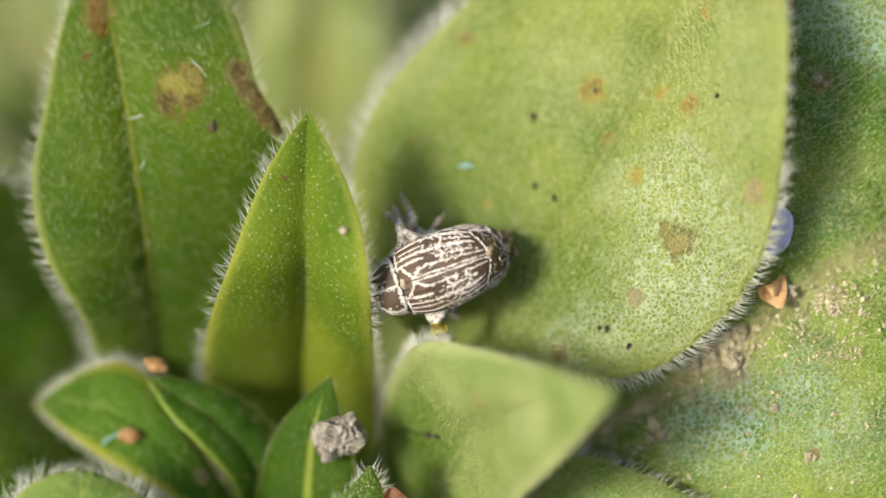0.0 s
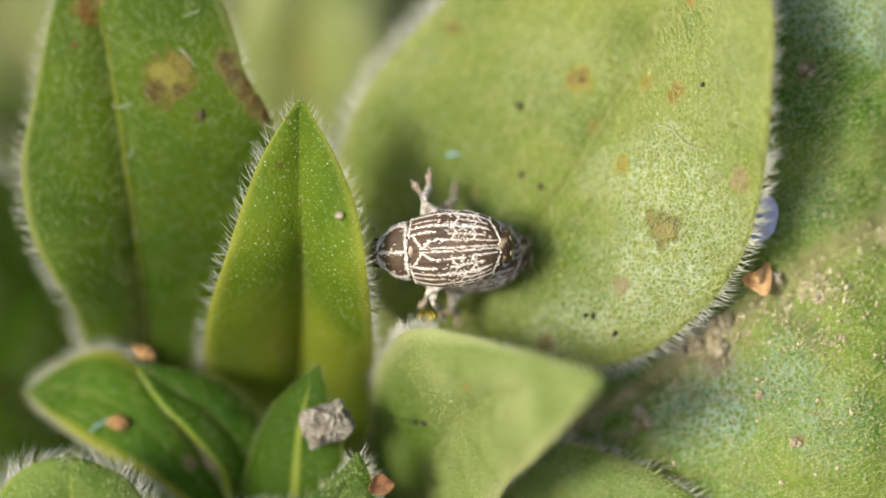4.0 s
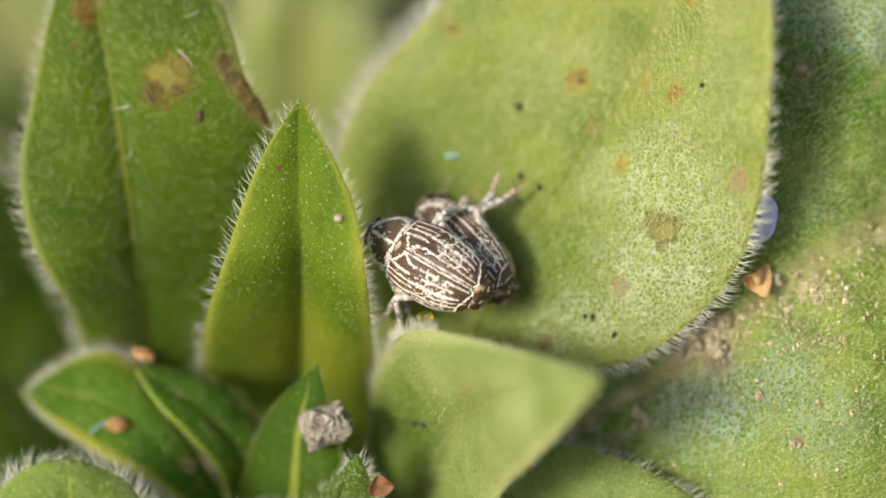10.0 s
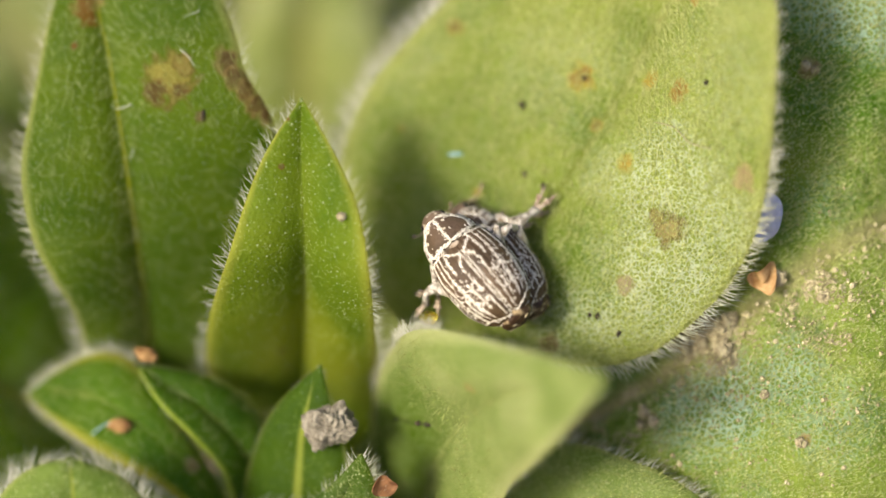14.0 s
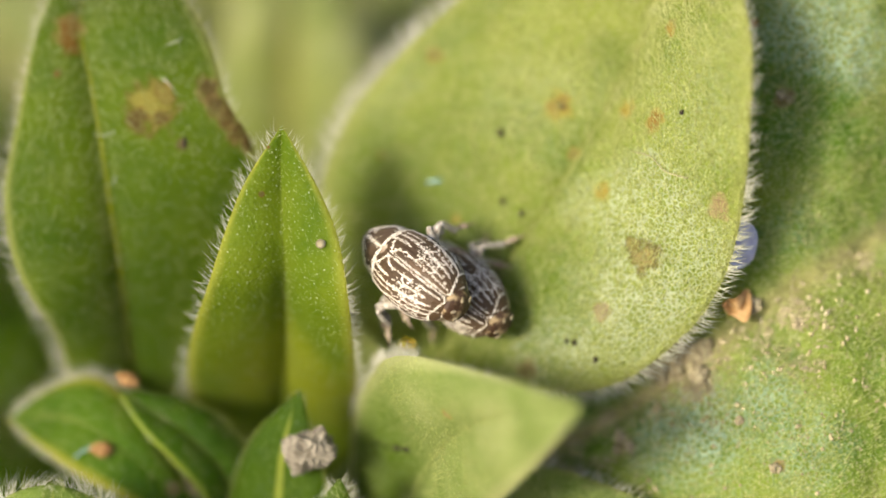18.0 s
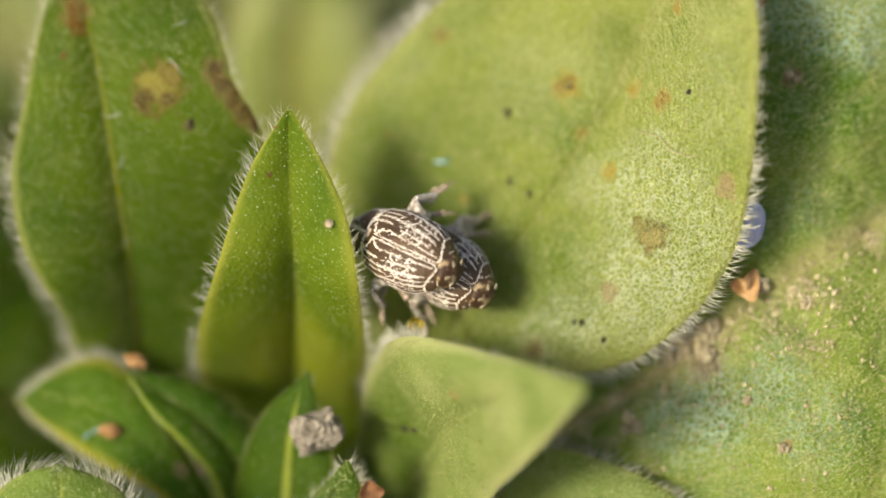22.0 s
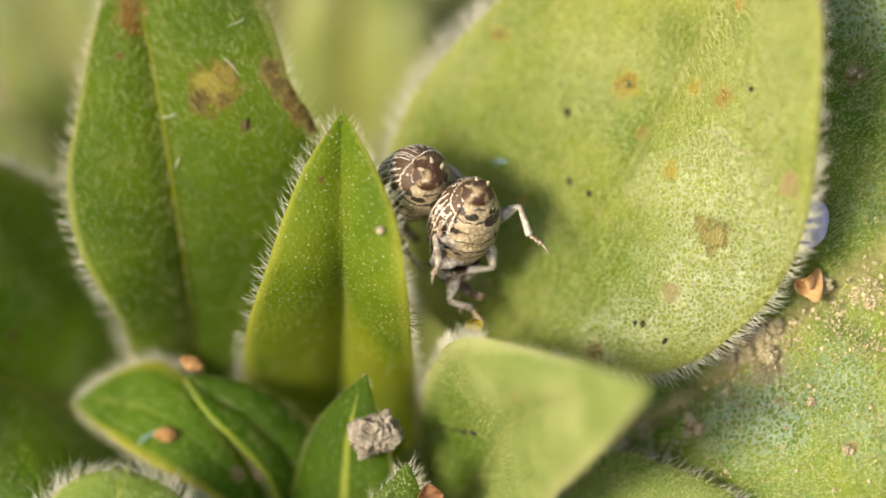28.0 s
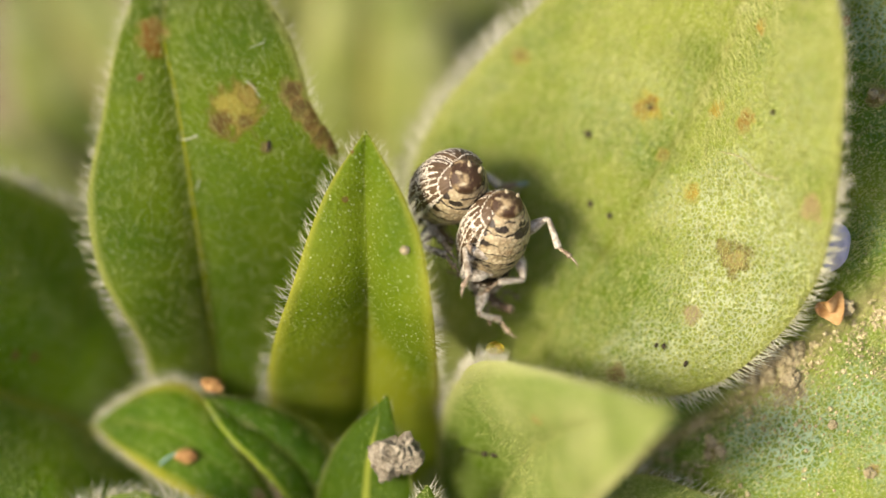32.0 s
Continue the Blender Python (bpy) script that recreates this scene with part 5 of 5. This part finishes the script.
MATE_ROWS = [
    (0, 0.28, -0.51, -1.2, 199, -5, -15), (0.5, 0.35, -0.68, -1.2, 199, -5, -15), (1, 0.96, -0.39, -1.2, 203, -5, -20), (1.5, 0.6, -0.38, -1.2, 209, -6, -30), (2, 0.57, -0.41, -1.1, 213, -8, -40),
    (2.5, 0.65, -0.3, -1, 214, -10, 0), (3, 1.01, -0.5, -1, 212, -10, 35), (3.5, 1.04, -0.56, -1.1, 196, -10, 20), (5.5, 1.61, -0.74, -1.1, 155, -10, -25), (6, 1.37, -1.02, -1.1, 146, -12, -30),
    (6.5, 1.69, -0.83, -1.1, 146, -12, -25), (7, 1.83, -0.89, -1.1, 150, -10, -25), (7.5, 1.97, -0.7, -1.1, 155, -10, -25), (8, 1.55, -0.78, -1.1, 158, -10, -25), (8.5, 1.25, -0.69, -1.1, 152, -10, -25),
    (9, 1.03, -0.39, -1.1, 142, -10, -30), (9.5, 0.91, -0.25, -1.1, 138, -12, -35), (10, 1.13, -0.44, -1, 134, -20, -35), (10.5, 0.77, -0.26, -1.1, 144, -10, -30), (11, 1.48, -0.42, -1.2, 100, -5, -15),
    (11.5, 1.97, -1.01, -1.2, 146, -5, -15), (12, 1.81, -0.58, -1.1, 150, -8, -25), (12.5, 1.62, -0.86, -1.1, 112, -10, -25), (13, 1.75, -0.83, -1.1, 140, -10, -30), (13.5, 1.72, -0.78, -1.1, 115, -12, -30),
    (14, 2.05, -0.85, -1.1, 130, -12, -30), (14.5, 1.1, -1.37, -0.9, 128, -30, -15), (16.5, 1.83, -0.87, -0.9, 146, -30, 10), (17, 0.69, -0.43, -0.8, 140, -30, -25), (17.5, 1.29, -0.48, -0.9, 143, -25, -25),
    (18, 1.53, -0.79, -0.9, 138, -30, -15), (18.5, 1.41, -0.39, -0.9, 146, -28, -25), (19, 1.53, -0.6, -0.8, 148, -32, -25), (19.3, 2.14, -0.97, -1, 124, -10, -20), (19.6, 2.03, -0.97, -1, 130, -10, -25),
    (20, 2.29, -1.15, -1.1, 138, -8, -10), (20.5, 2.2, -1.31, -1.2, 148, -5, -10), (21, 1.84, -1.08, -1, 144, -15, 5), (21.5, 0.65, -1.16, -0.6, 146, -38, 10), (22, 0.78, -0.68, -0.6, 146, -38, 0),
    (22.5, 0.78, -0.8, -0.2, 125, -60, 0), (23, 1.5, -1.29, -0.6, 148, -35, 25), (23.5, 0.81, -0.76, -0.2, 125, -55, 15), (23.75, 1.24, -0.64, 0, 165, -35, 40), (24, 1.68, -0.48, 0.1, 203, -8, 85),
    (24.5, 1.17, 0.32, 0.2, 228, -22, 85), (25, 0.57, 0.63, -0.2, 246, -26, 102), (25.5, 0.52, 0.64, -0.4, 250, -48, 112), (27.5, -0.47, 0.56, -0.5, 250, -48, 112), (28, -0.47, 0.53, -0.5, 250, -48, 112),
    (28.5, -0.49, 0.61, -0.5, 250, -48, 112), (29, -0.4, 0.89, -0.5, 250, -48, 112), (29.5, -0.43, 0.95, -0.5, 250, -48, 112), (30, -0.44, 0.76, -0.5, 250, -48, 112), (30.5, -0.37, 0.59, -0.5, 250, -48, 112),
    (31, -0.37, 0.57, -0.5, 250, -48, 112), (31.5, -0.36, 0.61, -0.5, 250, -48, 112), (32, -0.21, 0.84, -0.5, 250, -48, 112),
]


# ---- small things lying on the leaves ----
CLOD = plain_material("dry_clod", (0.115, 0.10, 0.07), (0.37, 0.34, 0.26), rough=0.95, scale=4.0, bump_depth=0.25)
HUSK = plain_material("dry_husk", (0.22, 0.10, 0.03), (0.55, 0.34, 0.13), rough=0.6, scale=3.0, glow_through=0.25)
CRUMB = plain_material("tan_crumb", (0.24, 0.20, 0.11), (0.50, 0.45, 0.28), rough=0.95, scale=4.0, bump_depth=0.25)
RIND = plain_material("rusty_husk", (0.10, 0.04, 0.015), (0.26, 0.13, 0.05), rough=0.7, scale=3.0)
CHAFF = plain_material("orange_chaff", (0.44, 0.24, 0.07), (0.74, 0.52, 0.26), rough=0.55, scale=2.0, glow_through=0.3)
PETAL = plain_material("blue_petal", (0.48, 0.53, 0.76), (0.68, 0.72, 0.90), rough=0.5, scale=3.0, glow_through=0.35)
FIBRE = plain_material("teal_fibre", (0.18, 0.34, 0.32), (0.34, 0.52, 0.50), rough=0.4, scale=4.0)
STRAW = plain_material("straw_thread", (0.34, 0.32, 0.16), (0.50, 0.47, 0.28), rough=0.6, scale=4.0)
FRASS = plain_material("frass", (0.015, 0.012, 0.010), (0.07, 0.05, 0.03), rough=0.8, scale=8.0)
SAND = plain_material("sand", (0.28, 0.24, 0.12), (0.56, 0.51, 0.32), rough=0.9, scale=3.0)


def on_leaf(key, point, lift=0.0):
    """World place on a leaf's upper face under the point, raised by lift mm, and the turn that sets z along the leaf's normal."""
    leaf, b = LEAVES[key]
    at, n = b.spot(point)
    p = place(at + n * lift)
    n = n @ AXES.T
    side = Vector((1, 0, 0)).cross(Vector(n)).normalized()
    x = side.cross(Vector(n))
    m = Matrix((x, side, n)).transposed().to_4x4()
    return Matrix.Translation(p) @ m


def lay(name, geo, mat, m, label, category, group="", spin=0.0, smooth=True):
    ob = new(name, mesh_from(name, geo[0] * MM, geo[1], mat, smooth))
    ob.matrix_world = m @ pose(0, 0, 0, 0, 0, spin)
    return tagged(ob, label, category, group)


def curl(length, width, bend, thick, seed, ruffle=0.1):
    """A thin curled flake in mm."""
    a, b = np.meshgrid(np.linspace(-1, 1, 18), np.linspace(-1, 1, 12), indexing="ij")
    w = np.sqrt(np.clip(1 - np.abs(a) ** 2.4, 0.02, 1))
    p = np.stack([a * length / 2, b * w * width / 2, bend * (a**2 * 0.5 + (b * w) ** 2) * width], -1)
    p = p + ruffle * hash_noise(p * 2.2 + 3, seed)[..., None] * np.array([0.4, 0.5, 1.0])
    v = np.vstack([p.reshape(-1, 3), p.reshape(-1, 3) + np.array([0, 0, thick])])
    f = grid_faces(18, 12)
    ring = np.concatenate([np.arange(12), np.arange(1, 18) * 12 + 11, 17 * 12 + np.arange(10, -1, -1), np.arange(16, 0, -1) * 12])
    nxt = np.roll(ring, -1)
    return v, [f[:, ::-1], f + 216, np.stack([ring, nxt, nxt + 216, ring + 216], 1)]


def clod(radius, seed):
    """A crumbly clod."""
    return lump(radius, (1, 0.95, 0.8), 0.36, seed, 48, 2.0)


lay("soil_clod", clod(0.70, 3), CLOD, on_leaf("tiny", (-3.16, -5.6, 0), 0.55), "crumbly grey clod of dry soil on a young leaf", "soil")
lay("seed_husk", lump(0.30, (1.2, 0.9, 0.7), 0.2, 5), HUSK, on_leaf("folded", (-8.82, -3.55, 0), 0.2) @ pose(0, 0.0003, 0), "round brown seed husk at a leaf edge", "husk", "brown husks")
lay("seed_husk", lump(0.34, (1.0, 0.75, 0.6), 0.2, 8), HUSK, on_leaf("curled", (-9.59, -5.75, 0), 0.15), "torn brown seed husk on a curled leaf", "husk", "brown husks")
lay("seed_husk", curl(0.8, 0.6, 0.3, 0.05, 12, 0.25), RIND, on_leaf("downy", (-1.56, -7.63, 0), 0.1), "curled rusty husk in the leaf heart", "husk", "brown husks")
lay("fibre", tube(glide([(-0.42, 0, 0.05), (0, 0.03, 0.14), (0.36, 0.1, 0.08)], 10), np.full(10, 0.035), 6), FIBRE, on_leaf("curled", (-10.18, -5.77, 0), 0.02), "short teal fibre beside a husk", "fibre", "fibres", 25)
lay("fibre", tube(glide([(-0.24, 0, 0.03), (0, 0.02, 0.07), (0.24, 0.0, 0.04)], 8), np.full(8, 0.06), 6, 0.6), FIBRE, on_leaf("broad", (0.73, 2.57, 0), 0.04), "short teal fibre on the broad leaf", "fibre", "fibres", 4)
lay("thread", tube(glide([(-1.1, 0.0, 0.06), (-0.3, 0.12, 0.16), (0.4, -0.05, 0.12), (1.2, 0.1, 0.05)], 20), np.full(20, 0.02), 6), STRAW, on_leaf("broad", (7.83, 3.11, 0), 0.03),
    "pale straw thread lying on the broad leaf", "thread", spin=-24)
lay("petal", curl(1.6, 1.0, 0.25, 0.05, 31, 0.2), PETAL, FRAME @ pose(*[c * MM for c in (10.14, 0.61, 0.3)], 25, -20, 82), "pale blue fallen petal caught under the broad leaf", "petal")
lay("chaff", curl(0.95, 0.75, 0.3, 0.06, 33, 0.5), CHAFF, on_leaf("wrinkled", (10.06, -1.16, 0), 0.25), "orange flake of chaff on the wrinkled leaf", "chaff", spin=30)
rng = np.random.default_rng(9)
for x, y, r in ((8.13, -2.75, 0.5), (8.75, -2.89, 0.42), (7.63, -3.18, 0.4), (8.36, -3.44, 0.45), (9.11, -2.58, 0.3), (7.9, -3.62, 0.28), (10.58, -1.28, 0.28), (8.93, -3.45, 0.3),
                (6.5, -5.4, 0.2), (6.78, -5.68, 0.16), (6.4, -5.8, 0.13), (11.3, -6.4, 0.18), (11.5, 5.22, 0.15), (11.78, 5.1, 0.12), (10.2, -4.9, 0.14), (12.0, -1.9, 0.17)):
    lay("soil_crumb", clod(abs(r), int(rng.integers(1, 99))), CRUMB, on_leaf("wrinkled", (x, y, 0), abs(r) * 0.35), "tan crumb of soil on the wrinkled leaf", "soil", "soil crumbs", rng.uniform(0, 360))
for key, x, y, r in (("broad", *(2.85, 1.93, 0)[:2], 0.10), ("broad", *(3.42, 1.56, 0)[:2], 0.09), ("broad", *(2.8, 4.05, 0)[:2], 0.10), ("broad", *(2.68, 4.13, 0)[:2], 0.06), ("broad", *(5.06, -2.45, 0)[:2], 0.09),
                     ("broad", *(4.83, -2.41, 0)[:2], 0.07), ("broad", *(8.44, 4.71, 0)[:2], 0.07), ("broad", *(5.72, -2.97, 0)[:2], 0.08)):
    lay("frass_grain", lump(r, (1.2, 0.9, 0.8), 0.3, int(r * 100), 8), FRASS, on_leaf(key, (x, y, 0), r * 0.5), "tiny black grain of frass on the broad leaf", "frass", "frass grains", r * 900)

# loose bristles and a dark seed on the tall leaf
for x, y, long, spin in ((-9.48, 4.08, 0.75, 10), (-7.5, 5.52, 0.7, 130), (-7.35, 6.9, 0.45, 20), (-9.2, 2.6, 0.4, 70)):
    lay("bristle", tube(glide([(-long / 2, 0, 0.05), (0, long * 0.08, 0.13), (long / 2, 0, 0.07)], 10), np.linspace(0.022, 0.009, 10), 6), BRISTLE, on_leaf("tall", (x, y, 0), 0.03),
        "pale loose bristle lying on the tall leaf", "bristle", "loose bristles", spin)
lay("seed", lump(0.20, (0.32, 1.0, 0.3), 0.15, 6, 12), FRASS, on_leaf("tall", (-7.05, 3.8, 0), 0.06), "slender dark seed on the tall leaf", "seed", spin=-8)

# a hair-thin thread with three specks on the small reaching leaf
m = on_leaf("reaching", (-0.5, -5.63, 0), 0.03)
thread = lay("thread", tube(glide([(0.95, -0.05, 0.06), (0.4, 0, 0.1), (-0.2, 0.03, 0.09), (-0.6, 0.0, 0.05)], 16), np.full(16, 0.016), 6), FRASS, m, "dark hair-thin thread with specks on a small leaf", "thread", spin=30)
for y, r in ((0.14, 0.11), (0.55, 0.08), (0.66, 0.06), (-0.95, 0.05)):
    v, f = lump(r, (1, 1, 0.8), 0.3, int(r * 300), 8)
    part("speck", mesh_from("speck", (v + np.array([-y, 0.02, 0.08])) * MM, f, FRASS), thread)

# yellow drop of sap
sap, n, l = material("sap")
p = node(n, l, "ShaderNodeBsdfPrincipled", {"Base Color": (0.85, 0.72, 0.06, 1), "Roughness": 0.05, "Transmission Weight": 0.95, "IOR": 1.36})
l.new(p.outputs[0], n.new("ShaderNodeOutputMaterial").inputs[0])
lay("sap_drop", lump(0.26, (1.1, 0.9, 0.9), 0.02, 2), sap, FRAME @ pose(*[c * MM for c in (-0.14, -2.48, 0.2)]), "glossy yellow drop of sap behind a small leaf", "drop")

# a pale grain stuck to the young leaf
leaf, b = LEAVES["heart"]
at, out = b.spot((-3.02, 0.57, 0))
v, f = lump(0.15, (1, 1, 0.8), 0.15, 4, 10)
part("grain", mesh_from("grain", v * MM + place(at + out * 0.08) - place(b.base), f, CRUMB), leaf, "pale tan grain")


def scatter_sand():
    """Sand and dust over the wrinkled leaf, thickest along its midrib."""
    leaf, b = LEAVES["wrinkled"]
    rng = np.random.default_rng(5)
    pieces = []
    t = (1 + 5**0.5) / 2
    ico = unit(np.array([(-1, t, 0), (1, t, 0), (-1, -t, 0), (1, -t, 0), (0, -1, t), (0, 1, t), (0, -1, -t), (0, 1, -t), (t, 0, -1), (t, 0, 1), (-t, 0, -1), (-t, 0, 1)], float))
    tri = np.array([(0, 11, 5), (0, 5, 1), (0, 1, 7), (0, 7, 10), (0, 10, 11), (1, 5, 9), (5, 11, 4), (11, 10, 2), (10, 7, 6), (7, 1, 8),
                    (3, 9, 4), (3, 4, 2), (3, 2, 6), (3, 6, 8), (3, 8, 9), (4, 9, 5), (2, 4, 11), (6, 2, 10), (8, 6, 7), (9, 8, 1)])
    k = len(b.q)
    count = 9000
    i = rng.integers(20, 110, count)
    j = np.clip(np.round(k // 2 + rng.normal(1.5, 1, count) * rng.choice([1.2, 3.0, 7.0], count, p=[0.4, 0.4, 0.2])), 2, k - 3).astype(int)
    drift = np.exp(2.2 * hash_noise(b.top[i, j] / 0.8, 7))
    keep = rng.choice(count, count, p=drift / drift.sum())
    i, j = i[keep], j[keep]
    at = b.top[i, j] + rng.normal(0, 0.12, (count, 3)) * np.array([1, 1, 0.0]) + b.N[i, j] * 0.01
    size = rng.gamma(2.0, 0.013, count).clip(0.010, 0.10)
    shape = ico[None] * (1 + rng.uniform(-0.3, 0.3, (count, 12, 1))) * size[:, None, None] + at[:, None]
    f = (np.arange(count)[:, None, None] * 12 + tri[None]).reshape(-1, 3)
    tagged(part("sand", mesh_from("sand", place(shape.reshape(-1, 3)) - place(b.base), [f], SAND, False), leaf, "pale sand grains"), kind="stuff")


scatter_sand()

# ---- movement ----
# seconds, sideways and upward push on the young leaf in mm
PUSH = [
    (0, 0, 0), (0.5, 0.12, 0.02), (1, 0.24, 0.02), (1.5, 0.21, 0.05), (2, 0.23, 0.03), (2.5, 0.24, 0.02), (3, 0.13, 0.01), (3.5, 0.23, 0.05),
    (5.5, 0.24, 0.03), (6, 0.25, 0.03), (6.5, 0.26, 0.01), (7, 0.26, 0.02), (7.5, 0.25, -0), (8, 0.24, 0.01), (8.5, 0.21, -0.01), (9, 0.26, -0),
    (9.5, 0.24, 0.03), (10, 0.24, 0.01), (10.5, 0.25, 0.03), (11, 0.26, 0.02), (11.5, 0.23, -0), (12, 0.23, 0.04), (12.5, 0.25, 0.02), (13, 0.26, 0.02),
    (13.5, 0.27, 0.02), (14, 0.24, 0.02), (14.5, 0.27, 0.02), (16.5, 0.28, 0.01), (17, 0.25, 0.03), (17.5, 0.29, 0.05), (18, 0.24, 0.03), (18.5, 0.25, 0.04),
    (19, 0.28, 0.04), (19.5, 0.24, 0.04), (20, 0.27, 0.04), (20.5, 0.28, 0.06), (21, 0.28, 0.06), (21.5, 0.27, 0.06), (22, 0.29, 0.05), (22.5, 0.27, 0.08),
    (23, 0.28, 0.08), (23.5, 0.26, 0.05), (24, 0.27, 0.03), (24.5, 0.13, 0.02), (25, 0.27, 0.05), (25.5, 0.28, 0.07), (27.5, 0.14, -0.06), (28, 0.07, -0.1),
    (28.5, -0.01, -0.16), (29, 0.11, -0.07), (29.5, 0.12, -0.08), (30, 0.12, -0.09), (30.5, 0.17, 0), (31, 0.16, -0.03), (31.5, 0.11, -0.03), (32, 0.16, -0.03),
]


# where the legs point once the weevils have come to rest on their sides (thigh, then shin, on the plant's axes); front, middle and hind pairs
RIDER_LATE = (None, None, ((-0.5, -0.7, 0.5), (0.6, -0.6, 0.3)), None, ((0.78, 0.62, 0.15), (0.70, -0.70, 0.10)), None)
MATE_LATE = (((-0.30, -0.90, 0.30), (0.0, -1.0, 0.10)), ((-0.45, -0.75, 0.35), (-0.6, -0.4, 0.2)), ((-0.95, 0.0, 0.40), (0.20, 0.60, 0.50)),
             ((0.20, -0.85, 0.10), (-0.6, -0.6, 0.2)), ((-0.85, 0.35, 0.50), (-0.1, -0.7, 0.5)), ((0.80, 0.50, 0.40), (0.55, -0.80, 0.20)))


def reach(body, side, thigh, shin):
    """Turn of a hip, in its body's space, that points thigh and shin along two ways given on the plant's axes."""
    def axes(f, g):
        f = f.normalized()
        g = (g - f * g.dot(f)).normalized()
        return Matrix((f, g, f.cross(g))).transposed()
    rest = axes(Vector((0, side * math.cos(radians(26)), math.sin(radians(26)))), Vector((0, side * math.cos(radians(74)), -math.sin(radians(74)))))
    turn = body.inverted() @ FRAME.to_3x3()
    return (axes(turn @ Vector(thigh), turn @ Vector(shin)) @ rest.inverted()).to_quaternion()


def motions():
    walk(RIDER, [(r[0], stance(*r[1:])) for r in RIDER_ROWS])
    walk(MATE, [(r[0], stance(*r[1:])) for r in MATE_ROWS])
    leaf, b = LEAVES["heart"]
    axis = FRAME.to_3x3() @ Vector((0, 0, 1))
    tip = Vector(place(b.M[-1]) - place(b.base))
    rest = Matrix.Translation(place(b.base) - ROOT)
    swing = lambda du: Matrix.Translation(tip) @ Matrix.Rotation(radians(8 * du), 4, axis) @ Matrix.Translation(-tip)
    walk(leaf, [(t, Matrix.Translation(FRAME.to_3x3() @ Vector((du * 0.5 * MM, dv * MM, 0))) @ rest @ swing(du)) for t, du, dv in PUSH])
    rng = np.random.default_rng(77)
    for legs, lively, poses, body in ((RIDER_LEGS, 9, RIDER_LATE, RIDER_ROWS), (MATE_LEGS, 12, MATE_LATE, MATE_ROWS)):
        still = stance(*next(r for r in body if r[0] == 29)[1:]).to_3x3()
        for (hip, side, yaw, at), late in zip(legs, poses):
            rows = []
            goal = reach(still, side, *late) if late else None
            for t in np.arange(0, 32.01, 0.5):
                turn = yaw * side + rng.uniform(-1, 1) * lively * 1.2
                lift = rng.uniform(-1, 1) * lively
                if goal and t > 26:
                    turn, lift = yaw * side + (turn - yaw * side) * 0.3, lift * 0.3
                q = pose(0, 0, 0, lift * side, 0, turn).to_quaternion()
                if goal:
                    rest = pose(0, 0, 0, 0, 0, yaw * side).to_quaternion()
                    q = q @ rest.inverted() @ rest.slerp(goal, min(1.0, max(0.0, (t - 23.5) / 2.5)))
                if t % 1 == 0 or 23 < t < 27:
                    rows.append((float(t), Matrix.Translation(at) @ q.to_matrix().to_4x4()))
            walk(hip, rows)


motions()
